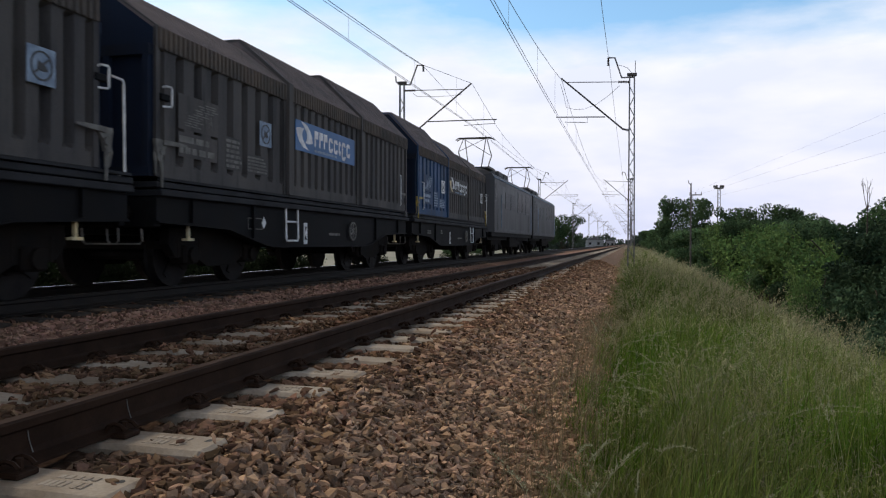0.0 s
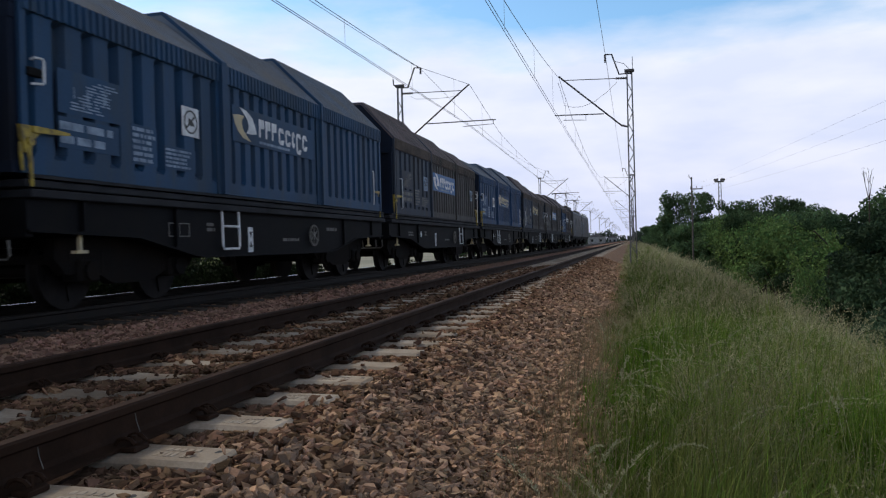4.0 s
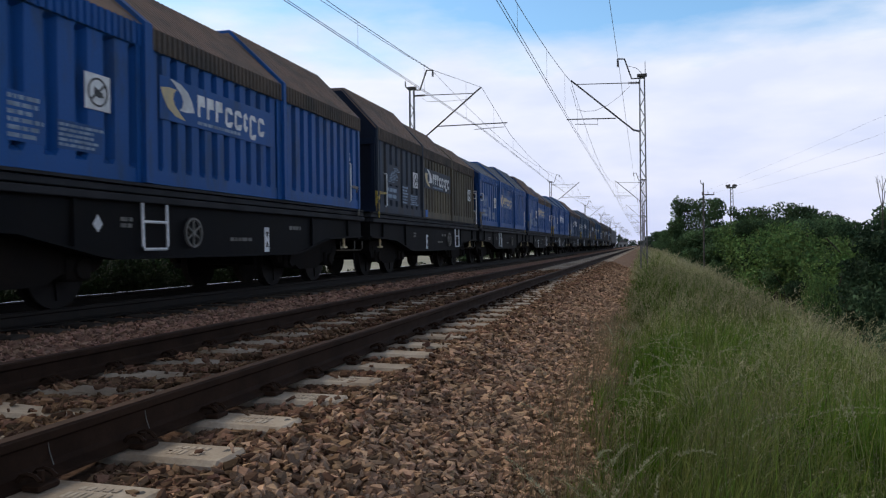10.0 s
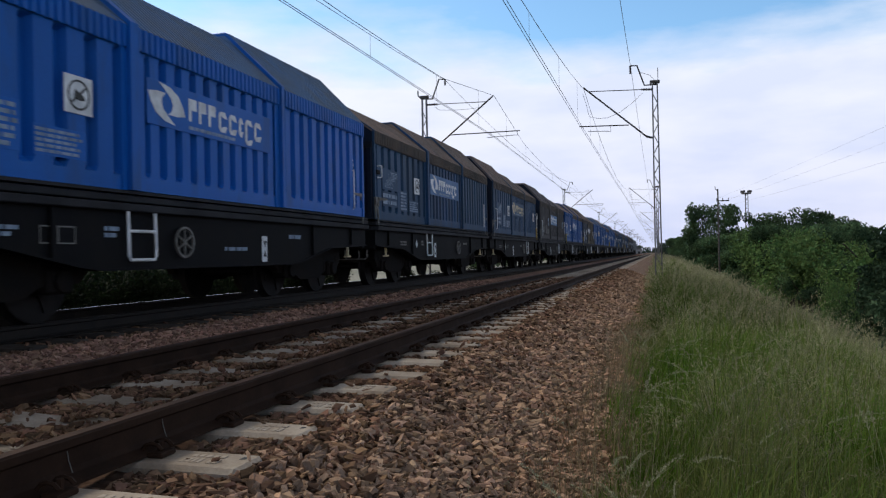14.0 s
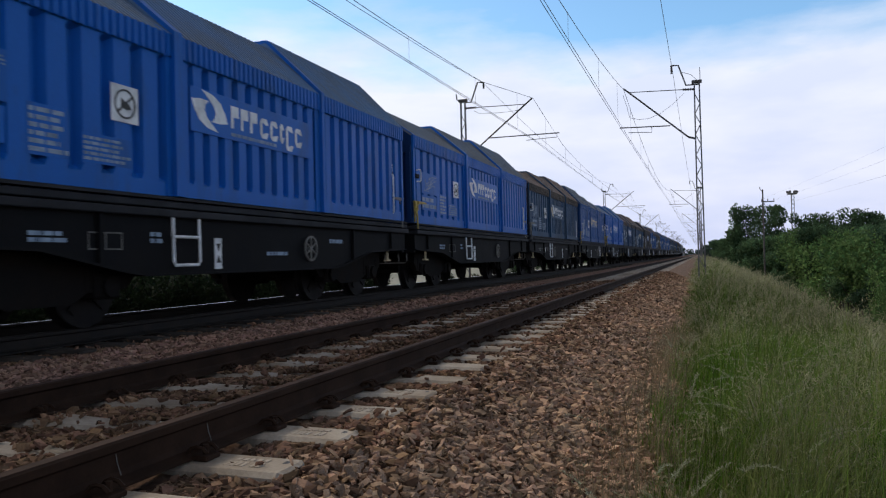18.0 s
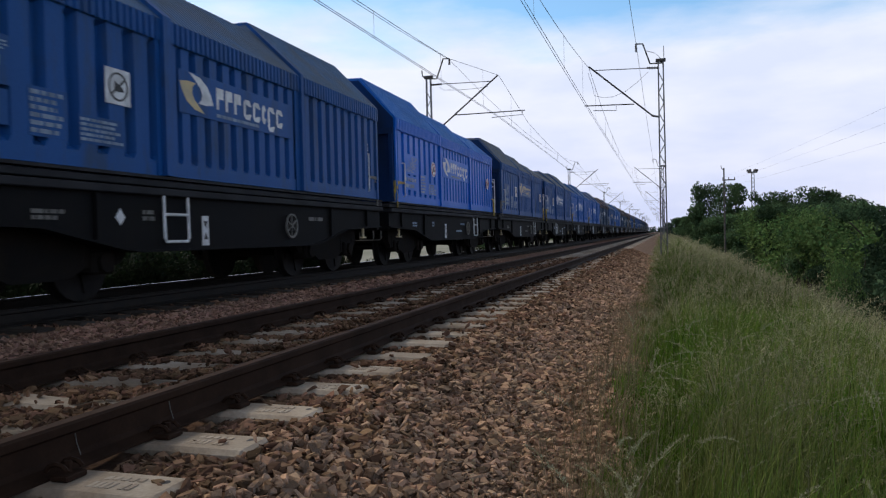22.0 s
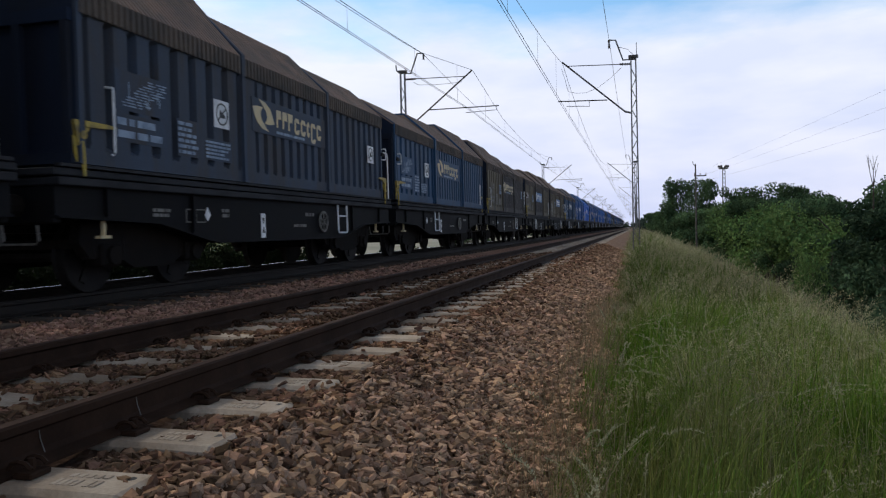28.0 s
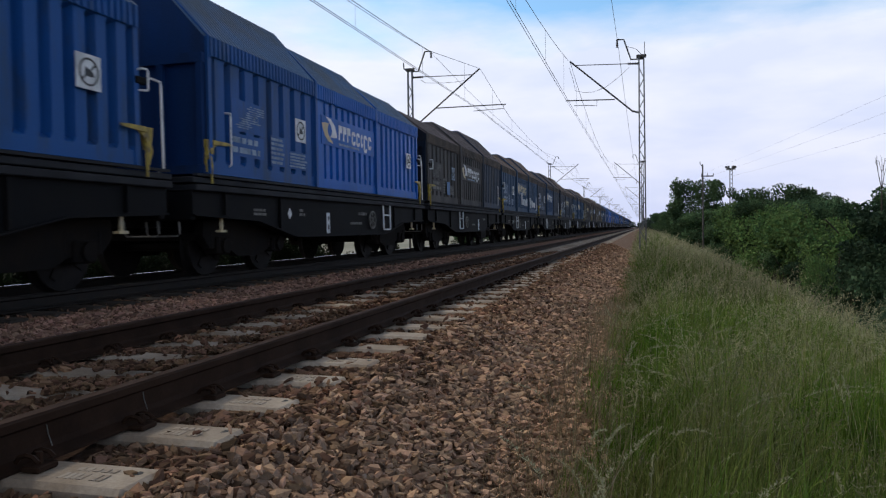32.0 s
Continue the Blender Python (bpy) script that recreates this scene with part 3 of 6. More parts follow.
def build_stones(bed):
    rng = np.random.default_rng(11)
    temps, tri = stone_templates()
    spots = []

    def scatter(x0, x1, y0, y1, per, size, keep=0.05):
        for _ in range(int((x1 - x0) * (y1 - y0) * per)):
            x, y = rng.uniform(x0, x1), rng.uniform(y0, y1)
            if abs(abs(x) - 0.7535) < 0.085:
                continue
            # stones that lie on a sleeper: many near its foot, few on its bare end
            if on_sleeper(x, y) and rng.random() > (keep if abs(x) > 0.8 else 0.06 if -0.5 < x < -0.12 else 0.6):
                continue
            r = size * rng.uniform(0.55, 1.25)
            spots.append((x, y, bed_z(x) + r * rng.uniform(0.0, 0.6) + (0.04 if on_sleeper(x, y) else 0) + (0.004 if abs(x) < 0.6 else 0), r))

    scatter(0.8, 2.75, 1.5, 5.0, 1450, 0.026, 0.02)
    scatter(0.8, 2.75, 5.0, 9.0, 900, 0.030, 0.04)
    scatter(0.8, 2.75, 9.0, 18.0, 700, 0.034, 0.08)
    scatter(0.8, 2.75, 18.0, 40.0, 280, 0.042, 0.15)
    scatter(-0.7, 0.7, 2.0, 9.0, 1250, 0.024)
    scatter(-0.7, 0.7, 9.0, 26.0, 400, 0.034)
    scatter(-3.3, -0.82, 3.0, 12.0, 520, 0.032)
    scatter(-3.3, -0.82, 12.0, 26.0, 160, 0.042)
    scatter(-6.2, -3.3, 5.0, 14.0, 60, 0.04)
    scatter(0.8, 2.75, -7.0, 1.5, 330, 0.033)
    scatter(-3.3, 0.7, -7.0, 2.0, 200, 0.036)
    spots = np.array(spots)
    near = (spots[:, 0] > 1.4) & (spots[:, 0] < 2.3) & (spots[:, 1] > 2.2) & (spots[:, 1] < 3.2)
    picked = np.flatnonzero(near)[:300]
    rest = np.setdiff1d(np.arange(len(spots)), picked)
    p = spots[rest]
    which = rng.integers(0, len(temps), len(p))
    body = np.stack(temps)[which] * p[:, 3][:, None, None]
    tilt = turns(rng, len(p)) * 0.45 + np.eye(3) * 0.8
    spin = rng.uniform(0, 2 * np.pi, len(p))
    c, d, o, i = np.cos(spin), np.sin(spin), np.zeros(len(p)), np.ones(len(p))
    about = np.stack([c, -d, o, d, c, o, o, o, i], 1).reshape(-1, 3, 3)
    body = np.einsum("nij,nkj->nki", tilt @ about, body) + p[:, None, :3]
    # the stones of the track itself are stained with rust and brake dust, those between the tracks are pale with dust, those of the shoulder clean
    edge = 1.45 + rng.normal(0, 0.28, len(p)) + 0.012 * p[:, 1]
    sort = np.where((p[:, 0] > -3.1) & (p[:, 0] < -0.8), 2, np.where(p[:, 0] < edge, 1, 0))
    for which_sort, mat in enumerate((STONE, STONE_RUSTY, STONE_DUSTY)):
        some = body[sort == which_sort]
        faces = (tri[None] + (np.arange(len(some)) * 10)[:, None, None]).reshape(-1, 3)
        tagged(put("loose_stones", mesh_from_arrays("loose_stones", some.reshape(-1, 3), faces, mat), None, bed), kind="stuff")
    singles = []
    for tmp in temps:
        s = Shape()
        s.v, s.f = [tuple(v) for v in tmp], [tuple(t) for t in tri]
        singles.append(s.mesh("stone", STONE_PIECE))
    for k in picked:
        x, y, z, r = spots[k]
        ob = put("stone", singles[int(rng.integers(0, len(singles)))], None, bed)
        ob.matrix_basis = Matrix.LocRotScale((x, y, z), Euler(tuple(rng.uniform(0, 6.28, 3))), (r, r, r))


def build_far_field():
    """A pale dry field beyond the far slope."""
    sh = Shape()
    sh.add([(-26, 64, -5.2), (-26, 700, -5.2), (-500, 1300, -5.9), (-500, 1000, -5.9)], [(0, 1, 2, 3)])
    tagged(put("far_field", sh, FIELD), "pale dry field beyond the embankment", "field", kind="structure")


# ---- overhead line ----
MAST_Y = [-20, 33, 86, 138, 190, 242, 294, 346, 398, 450]


def mast_shape_parts(root, h):
    """Two channels with zigzag lacing, tapering slightly."""
    for sx in (-1, 1):
        put("channel", Shape().loft([[(sx * w - 0.028, -0.06, z), (sx * w + 0.028, -0.06, z), (sx * w + 0.028, 0.06, z), (sx * w - 0.028, 0.06, z)] for w, z in ((0.13, -0.9), (0.095, h))]), GALV, root)
    zs = [0.05 + 0.42 * i for i in range(int((h - 0.2) / 0.42) + 1)]
    for i, (a, b) in enumerate(zip(zs, zs[1:])):
        wa, wb = 0.13 - 0.035 * a / h, 0.13 - 0.035 * b / h
        s = 1 if i % 2 else -1
        put("lacing_bar", Shape().tube([(-s * wa, -0.063, a), (s * wb, -0.063, b)], 0.018, 4), GALV, root)
    put("cap", Shape().box(-0.2, 0.2, -0.09, 0.09, h, h + 0.12, 0.015), DARK_STEEL, root)
    put("footing", Shape().box(-0.35, 0.35, -0.35, 0.35, -1.2, -0.45, 0.03), CONCRETE, root, "pale concrete footing")


def insulator(root, a, b, name="insulator"):
    a, b = Vector(a), Vector(b)
    n = 18
    put(name, Shape().tube([a.lerp(b, i / n) for i in range(n + 1)], [0.055 if i % 4 in (1, 2) else 0.03 for i in range(n + 1)], 7), PORCELAIN, root)


def right_mast(root):
    mast_shape_parts(root, 7.62)
    put("strut", Shape().tube([(-0.33, 0, 5.40), (-2.92, 0, 7.66)], 0.035, 7), DARK_STEEL, root)
    insulator(root, (-0.12, 0, 5.37), (-0.36, 0, 5.43))
    put("tie", Shape().tube([(-0.5, 0, 7.40), (-2.70, 0, 7.48)], 0.018, 6), DARK_STEEL, root)
    insulator(root, (-0.1, 0, 7.38), (-0.55, 0, 7.40))
    put("registration_arm", Shape().tube([(-1.08, 0, 5.96), (-3.12, 0, 6.02)], 0.025, 6), DARK_STEEL, root)
    put("steady_arm", Shape().tube([(-1.82, 0, 5.95), (-1.82, 0, 5.74), (-2.0, 0, 5.76), (-2.76, 0, 5.80)], 0.014, 5), DARK_STEEL, root)
    put("loop_wire", Shape().tube([(-2.95, 0, 7.40), (-2.80, 0, 6.90), (-2.70, 0, 6.42), (-2.35, 0, 6.32), (-1.95, 0, 6.32), (-1.45, 0, 6.50), (-0.95, 0, 6.85), (-0.5, 0, 7.25)], 0.008, 4), WIRE, root)
    put("top_bracket", Shape().tube([(0.1, 0, 7.57), (-0.42, 0, 7.57), (-0.70, 0, 8.41), (-0.97, 0, 8.43)], 0.035, 6), DARK_STEEL, root)
    insulator(root, (-0.97, 0, 8.43), (-0.97, 0, 8.10))
    put("spike", Shape().tube([(0.13, 0, 7.6), (0.13, 0, 8.26)], 0.014, 5), DARK_STEEL, root)
    put("jumper_wire", Shape().tube([(-0.6, 0, 8.12), (-0.4, 0, 8.06), (-0.2, 0, 7.98), (0.0, 0, 7.75)], 0.01, 4), WIRE, root)


def left_mast(root):
    mast_shape_parts(root, 7.72)
    put("strut", Shape().tube([(0.4, 0, 5.42), (3.15, 0, 7.62)], 0.035, 7), DARK_STEEL, root)
    insulator(root, (0.12, 0, 5.37), (0.43, 0, 5.45))
    put("tie", Shape().tube([(0.6, 0, 7.43), (2.85, 0, 7.38)], 0.018, 6), DARK_STEEL, root)
    insulator(root, (0.1, 0, 7.43), (0.6, 0, 7.43))
    put("registration_arm", Shape().tube([(1.15, 0, 6.02), (4.3, 0, 6.02)], 0.025, 6), DARK_STEEL, root)
    put("steady_arm", Shape().tube([(4.2, 0, 6.02), (4.2, 0, 5.84), (4.0, 0, 5.84), (2.85, 0, 5.80)], 0.014, 5), DARK_STEEL, root)
    put("loop_wire", Shape().tube([(0.5, 0, 7.3)] + [(0.7 + 0.25 * i, 0, 7.16 - 0.05 * math.sin(math.pi * i / 8)) for i in range(9)], 0.008, 4), WIRE, root)
    put("top_bracket", Shape().tube([(-0.1, 0, 7.72), (0.38, 0, 7.68), (0.70, 0, 8.54), (0.98, 0, 8.52)], 0.035, 6), DARK_STEEL, root)
    put("side_horn", Shape().tube([(-0.1, 0, 7.72), (-0.28, 0, 7.85), (-0.3, 0, 8.1)], 0.03, 6), DARK_STEEL, root)
    insulator(root, (0.98, 0, 8.52), (0.98, 0, 8.25))


def wire_line(points, r=0.009, n=5):
    return Shape().tube(points, r, n)


STITCHED = [(0, 0), (0.157, -1.02), (0.257, -1.21), (0.32, -1.31), (0.5, -1.40)]


def stitched(f):
    """Fall of a messenger held by stitch wires at the masts, along half a span."""
    f = min(f, 1 - f)
    for (fa, za), (fb, zb) in zip(STITCHED, STITCHED[1:]):
        if fa <= f <= fb:
            return za + (zb - za) * (f - fa) / (fb - fa)


def span(ya, yb, x, xa, xb, zm, zc, sag, dip=0.03):
    """One length of catenary: messenger, twin contact wires and droppers."""
    fall = stitched if sag is None else (lambda f: -4 * sag * f * (1 - f))
    root = tagged(new("overhead_line"), "dark copper contact wires hung from a sagging messenger wire", "overhead line", "spans of overhead line")
    root.location = (x, ya, zc)
    n = 20
    L = yb - ya
    mess = [((xa + (xb - xa) * i / n) - x, L * i / n, zm - zc + fall(i / n)) for i in range(n + 1)]
    put("messenger_wire", wire_line(mess), WIRE, root)
    for off in (-0.035, 0.035):
        put("contact_wire", wire_line([(xa - x + off, 0, 0), ((xa + xb) / 2 - x + off, L / 2, -dip), (xb - x + off, L, 0)], 0.008), WIRE, root)
    for k in range(9):
        f = (k + 0.5) / 9
        px = xa - x + (xb - xa) * f
        put("dropper", wire_line([(px, L * f, zm - zc + fall(f)), (px, L * f, -4 * dip * f * (1 - f))], 0.004, 4), WIRE, root)


def build_overhead():
    first = tagged(new("catenary_mast"), "grey steel lattice catenary mast with a slanted bracket", "mast", "catenary masts")
    first.location = (2.95, MAST_Y[1], 0)
    right_mast(first)
    other = tagged(new("catenary_mast"), "grey steel lattice catenary mast beyond the train", "mast", "catenary masts")
    other.location = (-7.02, MAST_Y[1], 0)
    left_mast(other)
    for y in MAST_Y[:1] + MAST_Y[2:]:
        copy_thing(first, pose(2.95, y, 0))
        copy_thing(other, pose(-7.02, y, 0))
    for i, (a, b) in enumerate(zip(MAST_Y, MAST_Y[1:])):
        s = 0.18 if i % 2 else -0.18
        span(a, b, 0.0, 0.1 - s * 0.3, 0.1 + s * 0.3, 7.60, 5.78, 1.42)
        span(a, b, T2, -4.35 if i % 2 == 0 else -3.84, -3.84 if i % 2 == 0 else -4.35, 7.62, 5.80, None, 0.14)
        for x, z, sag, name in ((2.03, 8.10, 0.25, "feeder_wire"), (-6.04, 8.48, 0.88, "feeder_wire")):
            n = 8
            pts = [(0, (b - a) * k / n, -4 * sag * (k / n) * (1 - k / n)) for k in range(n + 1)]
            w = tagged(put(name, wire_line(pts, 0.009), WIRE, place=pose(x, a, z)), "single dark overhead wire between mast tops", "wire", "wires along the masts")


# ---- trees, bushes, grass ----
def leaf_cloud(rng, blobs, per, size):
    """Small leaf cards scattered in and on ragged clumps; blobs are (centre, radius) pairs."""
    cen, out = [], []
    for (bx, by, bz), r in blobs:
        n = int(per * r * r)
        d = rng.normal(size=(n, 3))
        d /= np.linalg.norm(d, axis=1)[:, None]
        rad = r * (0.28 + 0.78 * rng.random(n) ** 0.5)
        cen.append(np.array([bx, by, bz]) + d * rad[:, None] * np.array([1, 1, 0.85]))
    c = np.concatenate(cen)
    n = len(c)
    t = turns(rng, n)
    w = size * rng.uniform(0.6, 1.4, n)
    card = np.array([(-0.5, 0, 0), (0, -0.28, 0.08), (0.55, 0, 0), (0, 0.28, 0.08)])
    v = np.einsum("nij,kj->nki", t, card) * w[:, None, None] + c[:, None]
    return v.reshape(-1, 3), np.arange(n * 4).reshape(n, 4)


def tree_model(seed, height, spread, kind="broad", leaf=None, size=0.26, per=190):
    """A tapered trunk with limbs and a ragged leafy crown."""
    rng = np.random.default_rng(seed)
    rnd = random.Random(seed)
    root = new("tree")
    trunk = Shape()
    top = height * (0.62 if kind == "broad" else 0.9)
    bend = [(rnd.uniform(-0.15, 0.15) * i, rnd.uniform(-0.15, 0.15) * i, top * i / 5) for i in range(6)]
    trunk.tube(bend, 0.028 * height * 0.6, 7, 0.006 * height)
    blobs = []
    if kind == "broad":
        for k in range(9):
            a, f = k * 2.4 + rnd.uniform(-0.4, 0.4), rnd.uniform(0.3, 0.62)
            base = Vector(bend[min(int(f * 7), 5)])
            tip = Vector((math.cos(a) * spread * rnd.uniform(0.5, 0.95), math.sin(a) * spread * rnd.uniform(0.5, 0.95), height * rnd.uniform(0.45, 0.88)))
            trunk.tube([base, base.lerp(tip, 0.5) + Vector((0, 0, -0.2)), tip], 0.010 * height, 5, 0.003 * height)
            blobs.append((tuple(tip), spread * rnd.uniform(0.34, 0.52)))
            for _ in range(3):
                q = tip + Vector((rnd.uniform(-1, 1), rnd.uniform(-1, 1), rnd.uniform(-0.6, 0.8))) * spread * 0.42
                blobs.append((tuple(q), spread * rnd.uniform(0.14, 0.28)))
        blobs.append(((0, 0, height * 0.86), spread * 0.5))
        blobs.append(((0.2, 0.1, height * 0.62), spread * 0.7))
    elif kind == "poplar":
        for k in range(26):
            f = 0.12 + 0.88 * k / 25
            a = k * 2.2
            r = spread * (0.35 + 0.65 * math.sin(math.pi * min(f * 0.9 + 0.08, 1))) * 0.6
            blobs.append(((math.cos(a) * r * 0.7, math.sin(a) * r * 0.7, height * f), r * rnd.uniform(0.6, 1.0) + 0.15))
    else:
        for k in range(12):
            a, r = k * 2.4, spread * rnd.uniform(0.1, 0.75)
            blobs.append(((math.cos(a) * r, math.sin(a) * r, height * rnd.uniform(0.25, 0.8)), spread * rnd.uniform(0.25, 0.5)))
            trunk.tube([(0, 0, 0), (math.cos(a) * r, math.sin(a) * r, height * 0.5)], 0.04, 5, 0.015)
    put("trunk", trunk, BARK, root)
    v, f = leaf_cloud(rng, blobs, per, size)
    put("crown", mesh_from_arrays("crown", v, f, leaf or LEAF), None, root)
    return root


def build_trees():
    rnd = random.Random(21)
    broad = [tree_model(31 + i, 9.0, 3.0 + 0.4 * (i % 2), "broad", LEAF, 0.26, 330 if i != 1 else 420) for i in range(4)]
    fresh = [tree_model(51 + i, 5.0, 2.4, "bush", LEAF_FRESH, 0.18, 380) for i in range(2)]
    bush = [tree_model(61 + i, 4.6, 2.6, "bush", LEAF, 0.24, 300) for i in range(3)]
    # near end of the wood: its shade is put into the leaf colour
    deep = [tree_model(91 + i, 9.0, 3.2, "broad", LEAF_SHADED, 0.27, 330) for i in range(2)]
    shaded_bush = [tree_model(95 + i, 4.6, 2.6, "bush", LEAF_SHADED, 0.24, 300) for i in range(2)]
    pop = tree_model(71, 15.0, 1.7, "poplar", LEAF, 0.34, 150)
    # bushes of the far side, leaves darkened in place of shade
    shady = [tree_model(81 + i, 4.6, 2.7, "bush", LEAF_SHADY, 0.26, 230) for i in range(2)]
    used = set()

    def plant(model, x, y, scale, label, group="trees and bushes of the wood", tall=1.0, z=None):
        m = Matrix.LocRotScale((x, y, ground_z(x) - 0.1 if z is None else z), Euler((0, 0, rnd.uniform(0, 6.28))), None)
        if model not in used:
            used.add(model)
            ob = model
            ob.matrix_basis = m
        else:
            ob = copy_thing(model, m)
        ob.scale = (scale, scale, scale * tall)
        return tagged(ob, label, "tree" if model in broad + deep + [pop] else "bush", group)

    # front of the wood along the foot of the embankment
    dark, light = "dark green leafy bush at the edge of the wood", "fresh green leafy bush at the edge of the wood"
    for x, y, s, kind in ((9.6, 21.5, 0.62, 0), (11.2, 25, 0.85, 0), (13.4, 28, 1.05, 0), (12.6, 33, 0.95, 0), (14.5, 37, 1.1, 0), (12.8, 41, 1.0, 0), (14.0, 46, 1.2, 1),
                          (14.2, 52, 1.35, 1), (13.6, 58, 1.45, 1), (13.4, 64, 1.5, 1), (13.2, 72, 1.6, 1), (12.8, 80, 1.6, 1), (13.5, 90, 1.05, 0), (12.6, 100, 1.0, 0),
                          (13.0, 112, 1.1, 0), (13.0, 126, 1.1, 0), (13.4, 142, 1.1, 0), (13.0, 160, 1.2, 0), (13.0, 182, 1.2, 0), (13.0, 210, 1.3, 0)):
        plant(rnd.choice(fresh if kind else shaded_bush if y < 44 else bush), x, y, s, light if kind else dark)
    plant(fresh[1], 7.65, 23.4, 0.27, "small bright green sapling on the slope", tall=1.95)
    leafy = "tall dark green broadleaf tree in the wood"
    for x, y, s in ((14.5, 31, 0.78), (17.5, 33, 0.84), (15.0, 37, 0.70), (15.6, 40, 0.98), (17.0, 43, 1.0), (19.5, 40, 0.95), (14.6, 44, 0.84), (17.5, 47, 0.74), (14.2, 52, 0.70), (17, 56, 0.76), (14.0, 60, 0.86), (16.5, 66, 0.92), (14.0, 71, 0.84), (18, 76, 0.98), (14.5, 82, 0.96), (17.5, 90, 1.08),
                    (14.2, 98, 1.2), (18, 108, 1.25), (14.5, 118, 1.25), (17.5, 136, 1.3), (14.0, 150, 1.2), (18, 168, 1.3), (15.0, 190, 1.25), (18, 215, 1.3), (15.5, 245, 1.3), (19, 280, 1.3), (16, 320, 1.2),
                    (24, 45, 0.95), (27, 60, 1.05), (28, 80, 1.2), (26, 105, 1.3), (32, 130, 1.5)):
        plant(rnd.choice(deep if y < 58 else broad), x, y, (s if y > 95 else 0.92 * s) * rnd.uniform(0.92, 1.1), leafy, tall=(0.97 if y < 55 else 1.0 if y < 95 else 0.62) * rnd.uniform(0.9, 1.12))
    for x, y, s in ((15.4, 84, 0.78), (16.4, 88, 0.82)):
        plant(broad[2], x, y, s, leafy, tall=1.15)
    for x, y, s in ((12.4, 246, 1.15), (13.2, 285, 1.25), (12.0, 345, 1.3), (13.0, 420, 1.4)):
        plant(broad[3], x, y, s, leafy, tall=1.0)
    plant(broad[1], 12.5, 131, 1.2, "large spreading dark tree standing above the wood", tall=1.2)
    plant(pop, 11.9, 225, 1.26, "slim poplar standing above the wood", "poplars")
    plant(pop, 13.2, 229, 1.08, "slim poplar standing above the wood", "poplars")
    # beyond the far side of the line
    for x, y, s in ((-14.5, 205, 1.4), (-30, 150, 1.1), (-34, 175, 1.2), (-28, 205, 1.2), (-40, 235, 1.4), (-30, 265, 1.3), (-36, 300, 1.4)):
        plant(rnd.choice(broad), x, y, s, "green broadleaf tree beyond the far track", "trees beyond the far track")
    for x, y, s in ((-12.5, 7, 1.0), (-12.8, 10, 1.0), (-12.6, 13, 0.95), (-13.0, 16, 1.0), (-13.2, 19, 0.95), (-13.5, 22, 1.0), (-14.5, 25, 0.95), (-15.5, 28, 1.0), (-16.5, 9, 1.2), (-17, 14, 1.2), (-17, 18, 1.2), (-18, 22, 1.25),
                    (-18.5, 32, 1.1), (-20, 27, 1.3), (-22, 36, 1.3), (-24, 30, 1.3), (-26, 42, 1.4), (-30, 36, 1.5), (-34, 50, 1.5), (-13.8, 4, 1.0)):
        plant(rnd.choice(shady), x, y, s, "low shade-dark bush on the far slope", "bushes beyond the far track")
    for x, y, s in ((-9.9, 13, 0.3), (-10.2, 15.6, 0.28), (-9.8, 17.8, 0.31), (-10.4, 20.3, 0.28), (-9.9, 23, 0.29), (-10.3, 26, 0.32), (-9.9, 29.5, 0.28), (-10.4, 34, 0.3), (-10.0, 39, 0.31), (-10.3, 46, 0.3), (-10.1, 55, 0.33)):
        plant(rnd.choice(shady), x, y, s, "small shade-dark bush beside the far track", "bushes beyond the far track")
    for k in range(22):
        plant(shady[k % 2], -9.7 - 0.8 * rnd.random(), 7.5 + 1.05 * k + rnd.uniform(-0.3, 0.3), rnd.uniform(0.34, 0.46), "small shade-dark bush beside the far track", "bushes beyond the far track")
    # far belt of woods at the horizon, haze painted into its leaf colour
    rng = np.random.default_rng(3)
    blobs = []
    for k in range(130):
        x = -420 + 1000 * rng.random()
        y = 640 + 160 * rng.random() + (0 if abs(x) > 60 else 80)
        blobs.append(((x, y, -4 + 5.5 * rng.random()), 6 + 5 * rng.random()))
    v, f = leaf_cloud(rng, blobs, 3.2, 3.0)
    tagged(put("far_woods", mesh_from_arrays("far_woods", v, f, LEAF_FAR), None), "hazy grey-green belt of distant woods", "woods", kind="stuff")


def sway(x, y):
    """The way the grass lies over, changing from clump to clump."""
    return np.array([0.4 + 6.0 * noise.noise((a * 1.9, b * 1.3, 5.0)) for a, b in zip(x, y)])


def blades(rng, x, y, h, w, lean, mat, name, label, curl=0.5, droop=0.0):
    """Curved tapering blades, four cross-sections each, as one mesh."""
    n = len(x)
    z0 = np.array([ground_z(a) for a in x]) - 0.03
    az = sway(x, y) + rng.normal(0, 0.9, n)
    lx, ly = np.cos(az) * lean * h, np.sin(az) * lean * h
    face = rng.uniform(0, np.pi, n)
    wx, wy = np.cos(face) * w, np.sin(face) * w
    rows = []
    for f, wide in ((0.0, 0.9), (0.4, 1.0), (0.75, 0.7), (1.0, 0.08)):
        b = f ** 1.9
        px, py = x + lx * b, y + ly * b
        pz = z0 + h * (f - droop * lean * f ** 3)
        rows.append(np.stack([np.stack([px - wx * wide, py - wy * wide, pz], 1), np.stack([px + wx * wide, py + wy * wide, pz], 1)], 1))
    v = np.stack(rows, 1).reshape(n * 8, 3)
    q = np.array([(0, 1, 3, 2), (2, 3, 5, 4), (4, 5, 7, 6)])
    faces = (q[None] + (np.arange(n) * 8)[:, None, None]).reshape(-1, 4)
    return tagged(put(name, mesh_from_arrays(name, v, faces, mat), None), label, "grass", kind="stuff")


